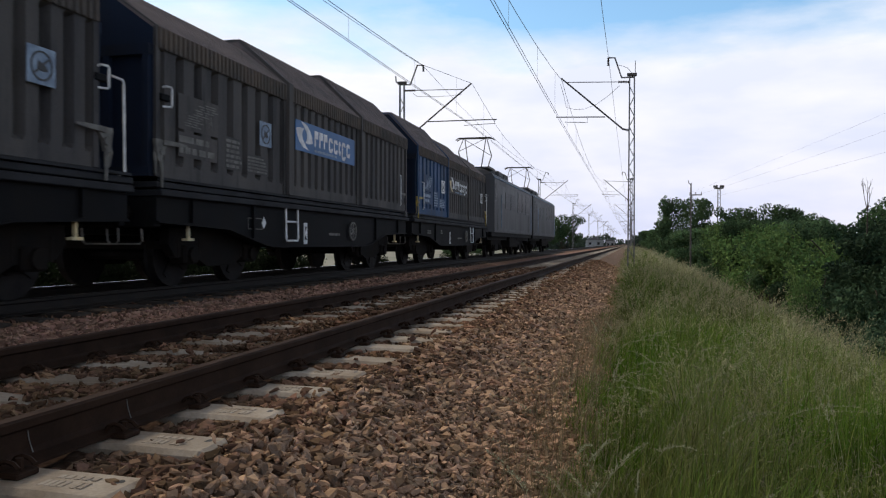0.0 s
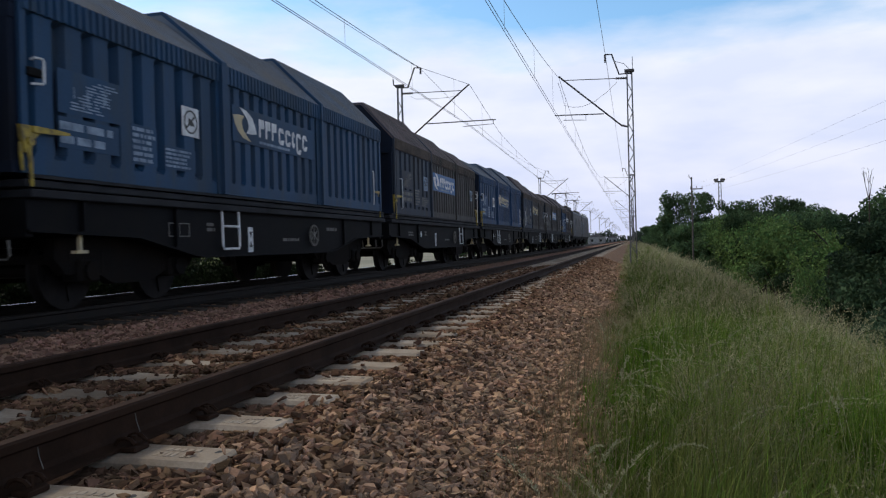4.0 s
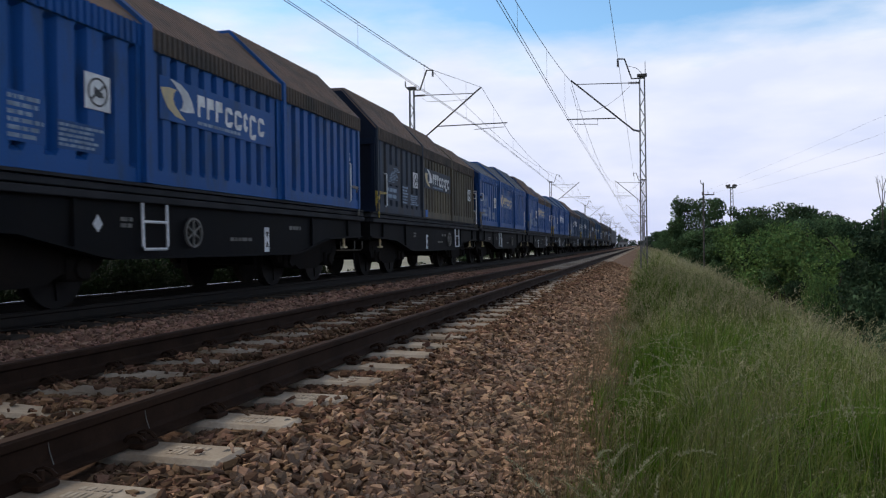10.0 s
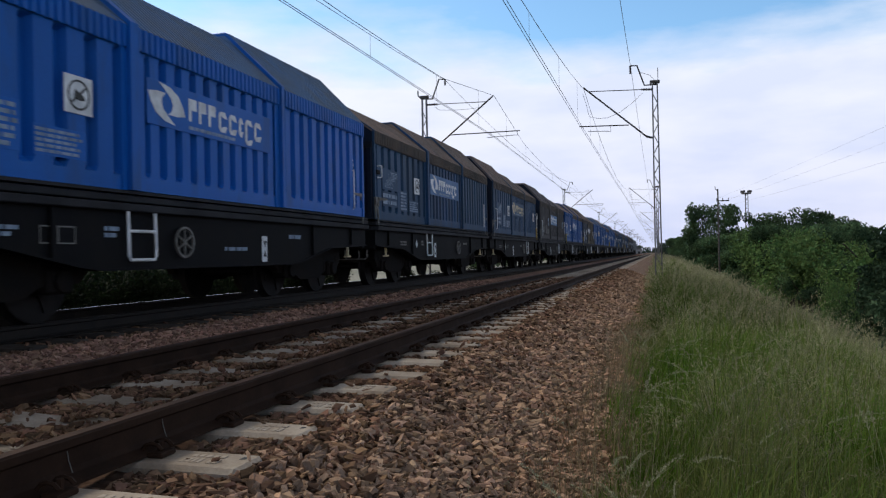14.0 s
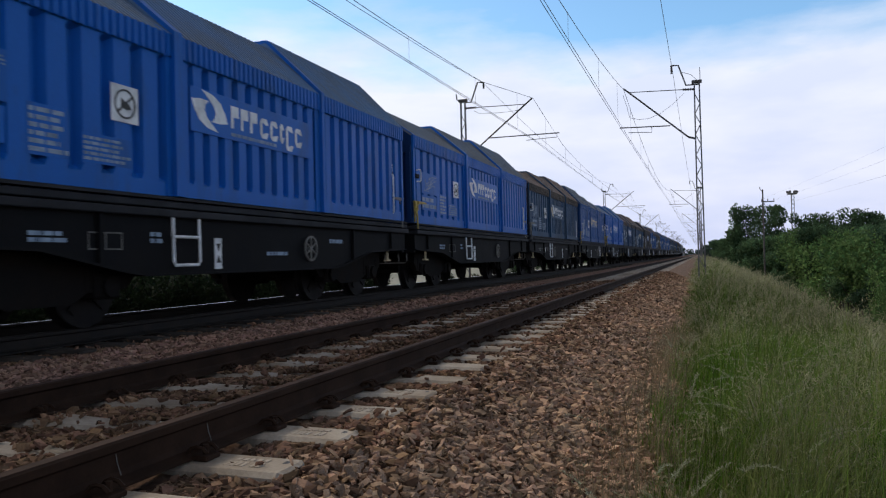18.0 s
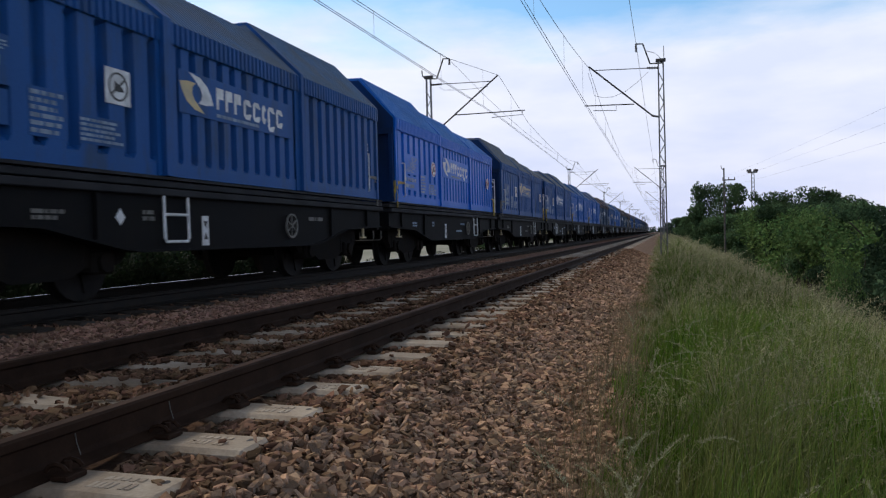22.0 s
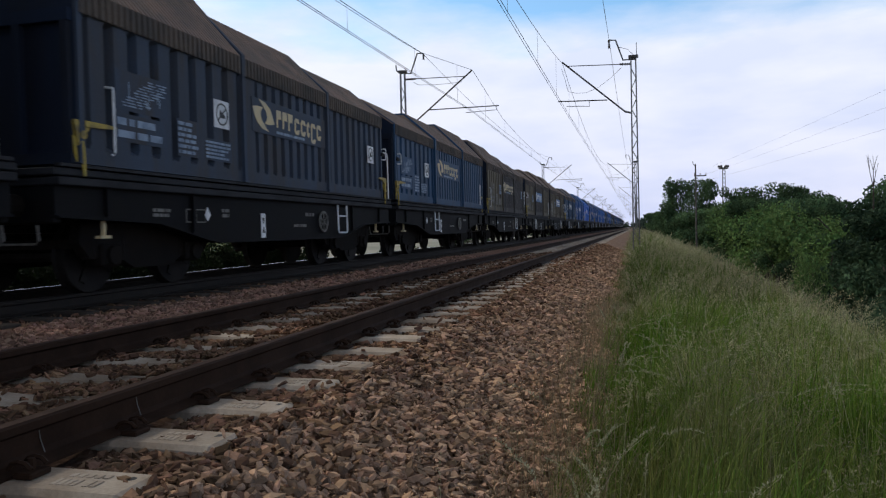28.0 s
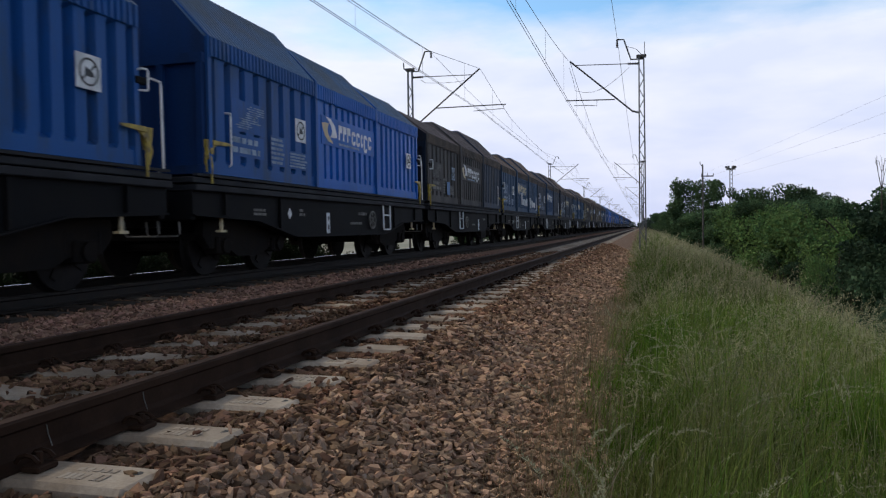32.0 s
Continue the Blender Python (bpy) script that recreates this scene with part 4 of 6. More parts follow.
def grass_edge(rng, x, y):
    return x > 2.57 - 0.006 * y + 0.06 * np.sin(y * 1.7) + 0.05 * np.sin(y * 4.1 + 1)


def build_grass():
    rng = np.random.default_rng(17)

    def field(count, x0, x1, y0, y1, p=1.0):
        """Blades gathered in tufts, with loose ones between."""
        tufts = max(count // 34, 1)
        tx = x0 + (x1 - x0) * rng.random(tufts) ** p
        ty = rng.uniform(y0, y1, tufts)
        pick = rng.integers(0, tufts, count)
        wide = 0.035 + 0.003 * (y0 + y1)
        x = tx[pick] + rng.normal(0, wide, count)
        y = ty[pick] + rng.normal(0, wide, count)
        loose = rng.random(count) < 0.3
        x = np.where(loose, x0 + (x1 - x0) * rng.random(count) ** p, x)
        y = np.where(loose, rng.uniform(y0, y1, count), y)
        tall = np.where(loose, 0.85, rng.uniform(0.6, 1.25, tufts)[pick])
        keep = grass_edge(rng, x, y)
        # keep clear round the camera
        keep &= (np.hypot(x - 2.94, y) > 0.9)
        # thin hollows where the grass has lodged
        thin = np.array([noise.noise((a * 1.5, b * 1.1, 12.0)) for a, b in zip(x, y)])
        keep &= (thin > -0.22) | (rng.random(len(x)) < 0.35)
        return x[keep], y[keep], tall[keep]

    # rows: blades, stretch, blade width, share of blades with a seed head
    for count, x0, x1, y0, y1, w, share in ((74000, 2.4, 6.2, 0.8, 5.0, 0.0018, 0.06), (70000, 2.4, 8.0, 5.0, 11.0, 0.0027, 0.08), (56000, 2.3, 10.5, 11.0, 26.0, 0.0052, 0.20),
                                            (16000, 2.4, 7.5, -8.0, 0.8, 0.003, 0.15), (34000, 2.2, 11.5, 26.0, 60.0, 0.012, 0.24), (20000, 2.0, 12.0, 60.0, 160.0, 0.028, 0.2)):
        x, y, tall = field(count, x0, x1, y0, y1, 1.25)
        n = len(x)
        patch = np.array([0.6 * noise.noise((a * 0.7, b * 0.5, 3.0)) + 0.6 * noise.noise((a * 2.3, b * 1.7, 8.0)) for a, b in zip(x, y)])
        edge = np.clip((x - (2.62 - 0.006 * y)) / 0.6, 0.35, 1.0)
        h = (0.36 + 0.36 * patch + 0.34 * rng.random(n)) * edge * tall
        # higher round the foot of the mast
        h *= 1 + 0.35 * np.clip((y - 9) / 14, 0, 1) * np.clip((4.6 - x) / 1.2, 0, 1) * np.clip((x - 2.55) / 0.35, 0, 1)
        blades(rng, x, y, h, w * rng.uniform(0.6, 1.5, n), 0.05 + 1.0 * rng.random(n) ** 1.6, GRASS, "tall_grass", "tall green uncut grass on the embankment", droop=0.5)
        # ripe stalks stand in patches, most along the crest
        ripe = np.array([noise.noise((a * 0.9, b * 0.6, 9.0)) for a, b in zip(x, y)])
        sel = np.flatnonzero(rng.random(n) < share * np.clip(1.0 + 2.2 * ripe + 0.35 * (x - 4.2), 0.12, 2.2))
        sx, sy = x[sel], y[sel]
        sh = h[sel] * rng.uniform(1.0, 1.25, len(sel)) + 0.06
        seeds(rng, sx, sy, sh, w)


    # single tall stalks that arch over the rest
    n = 170
    y = 1.5 + 9 * rng.random(n) ** 1.3
    x = 2.5 + 2.6 * rng.random(n) * (0.5 + y / 14)
    keep = np.hypot(x - 2.94, y) > 1.6
    seeds(rng, x[keep], y[keep], rng.uniform(0.6, 1.0, keep.sum()), 0.0016, 0.9, 24, 0.5)
    # broad feathery heads, bowed over, most along the edge of the stones
    n = 110
    y = 1.9 + 6.5 * rng.random(n) ** 1.2
    x = 2.66 + 0.45 * rng.random(n) ** 1.5 * y
    seeds(rng, x, y, rng.uniform(0.45, 0.85, n), 0.0024, 0.8, 90, 0.42, PLUME)


def seeds(rng, x, y, h, w, bow=0.0, husks=9, small=1.0, mat=None):
    """Thin stalks, each ending in a loose nodding head of small husks."""
    n = len(x)
    z0 = np.array([ground_z(a) for a in x])
    az, lean = sway(x, y) + rng.normal(0, 0.6, n), rng.uniform(0.15, 0.7, n) + bow * rng.random(n)
    face = rng.uniform(0, np.pi, n)

    def along(f):
        b = f ** 2.2
        return np.stack([x + np.cos(az) * lean * h * b, y + np.sin(az) * lean * h * b, z0 + h * (f - 0.35 * lean * f ** 4)], 1)

    side = np.stack([np.cos(face), np.sin(face), np.zeros(n)], 1) * w
    rows = [np.stack([along(f) - side * wide, along(f) + side * wide], 1) for f, wide in ((0.2, 0.35), (0.5, 0.3), (0.78, 0.3), (1.0, 0.15))]
    v = [np.stack(rows, 1).reshape(n, 8, 3)]
    q = np.array([(0, 1, 3, 2), (2, 3, 5, 4), (4, 5, 7, 6)])
    quads = [(q[None] + (np.arange(n) * 8)[:, None, None]).reshape(-1, 4)]
    k0 = n * 8
    for j in range(husks):
        f = 0.74 + 0.27 * j / (husks - 1)
        p = along(f)
        tilt = rng.normal(0, 1, (n, 3)) * np.array([1, 1, 0.5]) + np.array([0, 0, 0.9])
        tilt /= np.linalg.norm(tilt, axis=1)[:, None]
        length = small * (0.05 * h + 2.2 * w) * rng.uniform(0.5, 1.2, n) * (1.25 - 0.7 * j / husks)
        d = tilt * length[:, None]
        across = np.cross(tilt, rng.normal(size=(n, 3)))
        across *= (w * rng.uniform(0.6, 1.1, n) / np.linalg.norm(across, axis=1))[:, None]
        v.append(np.stack([p, p + d * 0.5 - across, p + d, p + d * 0.5 + across], 1))
        quads.append(np.arange(k0, k0 + n * 4).reshape(n, 4))
        k0 += n * 4
    v = np.concatenate([a.reshape(-1, 3) for a in v])
    tagged(put("grass_seed_heads", mesh_from_arrays("grass_seed_heads", v, np.concatenate(quads), mat or STRAW), None), "pale straw-coloured seed heads above the grass", "grass", kind="stuff")


def build_weeds():
    """Dry thin weeds at the foot of the ballast."""
    rng = np.random.default_rng(23)
    n = 3000
    y = 1.6 + 11 * rng.random(n) ** 1.5
    x = 2.50 - 0.006 * y + rng.normal(0, 0.20, n)
    h = rng.uniform(0.12, 0.55, n) * np.clip(1 - (2.5 - x) * 0.9, 0.2, 1)
    blades(rng, x, y, h, 0.0012 * rng.uniform(0.6, 1.4, n) * (1 + 0.06 * y), rng.uniform(0.05, 0.6, n), WEED, "dry_weeds", "thin dry brown weeds along the foot of the ballast")
    tagged(bpy.data.objects["dry_weeds"], category="weeds")


def build_skyline():
    # light tower above the wood
    y = 300
    root = tagged(new("light_tower"), "slim steel lattice tower with a ring of floodlights", "tower")
    root.location = (2.94 + 0.1045 * y, y, -6)
    for a in range(3):
        c, s = math.cos(a * 2.094), math.sin(a * 2.094)
        put("tower_leg", Shape().tube([(c * 0.9, s * 0.9, 0), (c * 0.55, s * 0.55, 27.5)], 0.11, 5), GALV, root)
    br = [Shape() for _ in range(3)]
    for k in range(18):
        for a in range(3):
            c, s, c2, s2 = math.cos(a * 2.094), math.sin(a * 2.094), math.cos((a + 1) * 2.094), math.sin((a + 1) * 2.094)
            z = k * 1.52
            br[a].tube([(c * 0.75, s * 0.75, z), (c2 * 0.7, s2 * 0.7, z + 1.5)], 0.06, 4)
    for b in br:
        tagged(put("tower_lacing", b, GALV, root), kind="stuff")
    put("platform", Shape().disc(0, 0, 0, 1.7, 0.4, "z", 14, pose(0, 0, 27.0)), DARK_STEEL, root)
    for k in range(6):
        a = k * 1.047
        put("floodlight", Shape().box(-0.35, 0.35, -0.25, 0.25, 0, 0.8, 0.05, pose(1.6 * math.cos(a), 1.6 * math.sin(a), 27.5, 0, 0, math.degrees(a))), DARK_STEEL, root)
    # timber pole with a cross-arm
    y = 110
    root = tagged(new("utility_pole"), "weathered pole with a cross-arm and a lamp above the trees", "pole")
    root.location = (2.94 + 0.072 * y, y, ground_z(2.94 + 0.072 * y))
    h = 0.66 + 0.0754 * y - root.location.z
    put("post", Shape().tube([(0, 0, -0.3), (0, 0, h)], 0.14, 8, 0.09), POLE_WOOD, root)
    put("cross_arm", Shape().box(-0.2, 1.4, -0.06, 0.06, h - 1.7, h - 1.55), DARK_STEEL, root)
    put("lamp_arm", Shape().tube([(0, 0, h - 0.3), (-0.3, 0, h), (-0.35, 0, h + 0.35)], 0.05, 6), DARK_STEEL, root)
    for px in (-0.15, 0.6, 1.35):
        put("insulator", Shape().tube([(px, 0, h - 1.55), (px, 0, h - 1.25)], 0.05, 6), PORCELAIN, root)
    # wires from the pole to the next pole, off beside the camera
    far_x, near_x = 2.94 + 0.072 * 110, 20.3
    near = tagged(new("utility_pole"), "weathered pole carrying wires beside the wood", "pole")
    near.location = (near_x, 10.0, ground_z(near_x))
    put("post", Shape().tube([(0, 0, -0.3), (0, 0, 14.0)], 0.14, 8, 0.09), POLE_WOOD, near)
    put("cross_arm", Shape().box(-0.8, 0.8, -0.06, 0.06, 13.6, 13.72), DARK_STEEL, near)
    for za, zb in ((h - 1.25 + root.location.z, 8.6), (h - 1.9 + root.location.z, 7.4), (h - 2.6 + root.location.z, 5.9)):
        n = 12
        pts = [((near_x - far_x) * k / n, -100.0 * k / n, (zb - za) * k / n - 0.9 * 4 * (k / n) * (1 - k / n) * 0.3) for k in range(n + 1)]
        tagged(put("power_line", wire_line(pts, 0.0045, 4), WIRE, place=pose(far_x, 110, za)), "thin dark wire strung between two poles", "wire", "power line wires")
    # leafless top rising behind the wood
    rnd = random.Random(9)
    root = tagged(new("bare_tree"), "bare grey branches of a leafless tree above the wood", "tree")
    root.location = (14.2, 41.5, -5.2)
    s = Shape()

    def grow(p, d, length, r, depth):
        q = p + d * length
        s.tube([p, q], r, 5, r * 0.6)
        if depth:
            for _ in range(3):
                e = (d * 1.6 + Vector((rnd.uniform(-0.5, 0.5), rnd.uniform(-0.5, 0.5), rnd.uniform(0.1, 0.5)))).normalized()
                grow(q, e, length * rnd.uniform(0.45, 0.7), r * 0.5, depth - 1)
    s.tube([(0, 0, 0), (0.1, 0, 3.5), (0, 0.1, 6.2)], 0.12, 6, 0.06)
    grow(Vector((0, 0.1, 6.2)), Vector((0, 0, 1)), 1.25, 0.05, 3)
    put("trunk", s, BARK, root)
    # a few pale sheds far along the line
    for x, y, w, d, h in ((-16, 420, 9, 7, 3.4), (-9, 470, 5, 5, 3.0), (-20, 520, 7, 8, 4.2)):
        root = tagged(new("shed"), "small pale shed far along the line", "building", "sheds along the line")
        root.location = (x, y, -5.9)
        put("wall", Shape().box(-w / 2, w / 2, -d / 2, d / 2, 0, h + 5), HOUSE_WALL, root)
        put("roof", Shape().slab([(-w / 2 - 0.4, h + 5), (w / 2 + 0.4, h + 5), (0, h + 6.6)], "y", -d / 2 - 0.4, d / 2 + 0.4), HOUSE_ROOF, root)
        for px in (-w * 0.25, w * 0.25):
            put("window", Shape().box(px - 0.6, px + 0.6, -d / 2 - 0.05, -d / 2 + 0.02, h + 2.6, h + 3.8), GLASS_DARK, root)


# ---- the train ----
WAGON_PITCH, HOOD_END = 12.04, 5.6


def roof_shape(y0, y1, w, top, flat, pitch=0.112, deep=0.04, outline=None):
    """Finely corrugated sheet bent over the hood, its folds running down on to the side."""
    s = Shape()
    n = max(2, int(round((y1 - y0) / pitch)))
    step = (y1 - y0) / n
    outline = outline or [(w + 0.012, 3.44), (flat + 0.02, top), (0, top + 0.02), (-flat - 0.02, top), (-w - 0.012, 3.44)]
    cols = []
    for i in range(n):
        y = y0 + i * step
        cols += [(y, 0), (y + step * 0.30, 0), (y + step * 0.42, deep), (y + step * 0.88, deep)]
    cols.append((y1, 0))
    for y, d in cols:
        for x, z in outline:
            k = d if abs(x) > 0.1 else 0
            s.v.append((x + math.copysign(k * 0.8, x) if x else x, y, z + (d if z > 3.5 else 0)))
    m = len(outline)
    s.f = [(i * m + j, i * m + j + 1, (i + 1) * m + j + 1, (i + 1) * m + j) for i in range(len(cols) - 1) for j in range(m - 1)]
    if m > 2:
        # gable plates at both ends
        s.f += [tuple(range(m)), tuple(len(s.v) - 1 - j for j in range(m))]
    return s


def hood_shape(y0, y1, w, pitch, wide, z0=1.5, flatpost=0.0):
    """One pressed steel shell: upright ribs with sloping flanks and hollows between, closed by a bottom rail, end posts and the roof's edge."""
    deep = 0.105
    ya, yb = y0 + 0.11 + flatpost, y1 - 0.11
    n = int(round((yb - ya) / pitch))
    st = (yb - ya) / n
    gap = (st - wide) / 2
    slope = gap * 0.42
    line = [(y0, 0), (ya - 0.03, 0)]
    for i in range(n):
        a, b = ya + i * st, ya + (i + 1) * st
        line += [(a + 0.001, 1), (a + gap - slope, 1), (a + gap, 0), (b - gap, 0), (b - gap + slope, 1)]
    line += [(yb - 0.001, 1), (yb + 0.03, 0), (y1, 0)]
    rings = []
    for z, k in ((z0, 0), (z0 + 0.02, 0), (z0 + 0.17, 0), (z0 + 0.235, 1), (3.12, 1), (3.165, 0), (3.44, 0)):
        ring = [(w - deep * d * k, y, z) for y, d in line] + [(-w + deep * d * k, y, z) for y, d in reversed(line)]
        rings.append(ring)
    return Shape().loft(rings)


def hoop_shape(y, w, top, wide, out, flat):
    """An angle frame that follows the section of a hood."""
    s = Shape()
    ins = [(w, 1.5), (w, 3.45), (flat, top), (-flat, top), (-w, 3.45), (-w, 1.5)]
    ext = [(w + out, 1.5), (w + out, 3.45 + out * 0.5), (flat + out * 0.4, top + out), (-flat - out * 0.4, top + out), (-w - out, 3.45 + out * 0.5), (-w - out, 1.5)]
    rings = [[(a[0], y, a[1]), (b[0], y, b[1]), (b[0], y + wide, b[1]), (a[0], y + wide, a[1])] for a, b in zip(ins, ext)]
    return s.loft(rings)


def end_wall_shape(y, outward, w, top, flat):
    out = [(w - 0.02, 1.5), (w - 0.02, 3.42), (flat, top - 0.03), (-flat, top - 0.03), (-w + 0.02, 3.42), (-w + 0.02, 1.5)]
    return Shape().slab(out, "y", *sorted((y + outward * 0.004, y + outward * 0.02)))


def build_end_wall(root, style, e, y, w, top, flat, paint):
    """The end plate with its rails and posts standing proud."""
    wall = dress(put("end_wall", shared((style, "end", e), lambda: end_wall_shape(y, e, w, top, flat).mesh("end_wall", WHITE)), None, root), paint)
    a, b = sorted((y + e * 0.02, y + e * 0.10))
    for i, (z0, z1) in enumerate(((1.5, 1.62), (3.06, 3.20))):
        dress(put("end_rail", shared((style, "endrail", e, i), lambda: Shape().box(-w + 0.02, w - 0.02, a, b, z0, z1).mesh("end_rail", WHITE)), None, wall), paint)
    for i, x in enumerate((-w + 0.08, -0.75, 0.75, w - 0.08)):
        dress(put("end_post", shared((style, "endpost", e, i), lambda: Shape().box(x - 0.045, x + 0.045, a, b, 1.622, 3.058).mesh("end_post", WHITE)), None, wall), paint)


def sill_shape(x0, x1):
    out = [(-5.72, 1.25), (-5.72, 0.90), (-3.9, 0.84), (-2.7, 0.60), (-2.35, 0.56), (2.35, 0.56), (2.7, 0.60), (3.9, 0.84), (5.72, 0.90), (5.72, 1.25)]
    return Shape().slab(out, "x", x0, x1)


def swirl_shape(x, cy, cz, r, turn):
    """One blade of the emblem, bent round its open middle; the other is its half turn."""
    k = 1 if turn < 200 else -1
    pts = [(-1.10, 0.44), (-0.62, 0.55), (-0.08, 0.54), (-0.28, 0.30), (-0.34, 0.0), (-0.22, -0.34), (0.06, -0.64), (0.48, -1.04), (-0.18, -0.92), (-0.68, -0.56), (-0.95, -0.06)]
    return Shape().slab([(cy + a * k * r, cz + b * k * r * 0.70) for a, b in pts], "x", x, x + 0.004)


def bars_shape(x, y0, y1, z0, z1, rows, rnd, gap=0.35):
    """Lines of writing as plain bars of uneven length."""
    s = Shape()
    h = (z1 - z0) / rows
    for r in range(rows):
        z = z1 - (r + 1) * h
        y = y0
        end = y1 - rnd.uniform(0, 0.3) * (y1 - y0)
        while y < end - 0.02:
            b = min(rnd.uniform(0.5, 2.6) * h, end - y)
            s.box(x, x + 0.004, y, y + b, z + h * gap * 0.5, z + h * (1 - gap * 0.5))
            y += b + h * 0.35
    return s


def chart_shape(x, y0, y1, z0, z1, rnd):
    """A worn chart: short level strokes crossed by a few upright ones, most of them rubbed off."""
    s = Shape()
    h, w = z1 - z0, y1 - y0
    for r in range(11):
        z = z0 + h * (0.08 + 0.08 * r)
        a = y0 + w * (0.02 + 0.05 * r) + rnd.uniform(0, 0.15)
        b = min(a + w * rnd.uniform(0.3, 0.6), y1)
        while a < b - 0.03:
            e = min(a + rnd.uniform(0.04, 0.22), b)
            s.box(x, x + 0.004, a, e, z, z + 0.016)
            a = e + rnd.uniform(0.01, 0.06)
    for _ in range(6):
        a = y0 + w * rnd.uniform(0.2, 0.9)
        c = z0 + h * rnd.uniform(0.1, 0.5)
        s.box(x, x + 0.004, a, a + 0.014, c, c + h * rnd.uniform(0.15, 0.4))
    return s


MESHES = {}


def shared(key, make):
    if key not in MESHES:
        MESHES[key] = make()
    return MESHES[key]


# the hoods telescope: each pair of neighbours has one lower and narrower than the other
LAYOUT = {"step": dict(cuts=(-5.80, -1.95, 1.75, 5.40), logo=(-1.62, 1.45), w=(1.41, 1.45, 1.48), top=(4.09, 4.26, 4.40), flat=0.50, sign=-2.72, shift=-0.52, right=4.97, lever=(-5.76, 5.40)),
          "flush": dict(cuts=(-5.41, -1.70, 1.74, 5.12), logo=(-1.40, 1.58), w=(1.46, 1.44, 1.42), top=(4.38, 4.23, 4.11), flat=0.60, sign=-2.38, shift=-0.02, right=4.2, lever=(-5.38, 5.24))}


def build_wheelset(bogie, y):
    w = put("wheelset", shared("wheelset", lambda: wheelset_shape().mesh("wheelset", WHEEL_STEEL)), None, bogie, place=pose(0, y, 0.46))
    WHEELSETS.append((w, y))


def wheelset_shape():
    s = Shape().tube([(-0.95, 0, 0), (0.95, 0, 0)], 0.08, 8)
    for side in (-1, 1):
        n = 24
        rings = []
        for x, r in ((-0.055, 0.46), (0.045, 0.455), (0.07, 0.485), (0.085, 0.485)):
            rings.append([(side * (0.7535 - x), r * math.cos(2 * math.pi * j / n), r * math.sin(2 * math.pi * j / n)) for j in range(n)])
        s.loft(rings)
        # spokes cast into the disc show when the wheel turns
        for k in range(4):
            s.box(-0.012, 0.012, 0.12, 0.36, -0.05, 0.05, 0, Matrix.Translation((side * 0.82, 0, 0)) @ pose(0, 0, 0, 90 * k))
    return s


def bogie_frame_shape():
    s = Shape()
    for x in (-1.02, 1.02):
        out = [(-1.42, 0.62), (-1.38, 0.84), (-0.55, 0.86), (-0.35, 0.84), (0.35, 0.84), (0.55, 0.86), (1.38, 0.84), (1.42, 0.62), (1.25, 0.44), (0.65, 0.40), (0.4, 0.28), (-0.4, 0.28), (-0.65, 0.40), (-1.25, 0.44)]
        s.slab(out, "x", x - 0.07, x + 0.07)
        for y in (-0.9, 0.9):
            s.box(x - 0.13, x + 0.13, y - 0.19, y + 0.19, 0.32, 0.60, 0.03)
            s.disc(y, x + (0.13 if x > 0 else -0.18), 0.46, 0.12, 0.05, "x", 10)
            for d in (-0.28, 0.28):
                s.tube([(x, y + d, 0.42), (x, y + d, 0.70)], 0.08, 8)
    s.box(-1.0, 1.0, -0.25, 0.25, 0.55, 0.80, 0.03)
    for y in (-1.3, 1.3):
        s.box(-0.95, 0.95, y - 0.06, y + 0.06, 0.55, 0.66)
    return s


def build_bogie(parent, y):
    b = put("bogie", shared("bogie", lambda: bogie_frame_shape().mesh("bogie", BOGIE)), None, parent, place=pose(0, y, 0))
    build_wheelset(b, -0.9)
    build_wheelset(b, 0.9)


def lever_shape(side):
    s = Shape()
    s.slab([(-0.10, 1.98), (0.10, 1.98), (0.16, 1.92), (0.08, 1.84), (0.03, 1.70), (-0.05, 1.70), (-0.08, 1.84)], "x", 1.40, 1.45)
    s.loft([[(1.44, 0.05, 1.91), (1.47, 0.05, 1.91), (1.47, 0.05, 1.98), (1.44, 0.05, 1.98)], [(1.46, 0.40, 1.925), (1.485, 0.40, 1.925), (1.485, 0.40, 1.975), (1.46, 0.40, 1.975)],
            [(1.47, 0.56, 1.94), (1.485, 0.56, 1.94), (1.485, 0.56, 1.965), (1.47, 0.56, 1.965)]])
    s.tube([(1.43, 0.0, 1.80), (1.45, 0.02, 1.62), (1.45, 0.03, 1.36)], 0.030, 6, 0.018)
    s.tube([(1.41, -0.07, 1.80), (1.43, -0.09, 1.70), (1.41, -0.05, 1.52)], 0.02, 6)
    s.tube([(1.40, 0.02, 1.82), (1.47, 0.02, 1.82)], 0.05, 8)
    if side < 0:
        s.v = [(x, -y, z) for x, y, z in s.v]
        s.f = [f[::-1] for f in s.f]
    return s


WHEELSETS, WAGONS = [], []

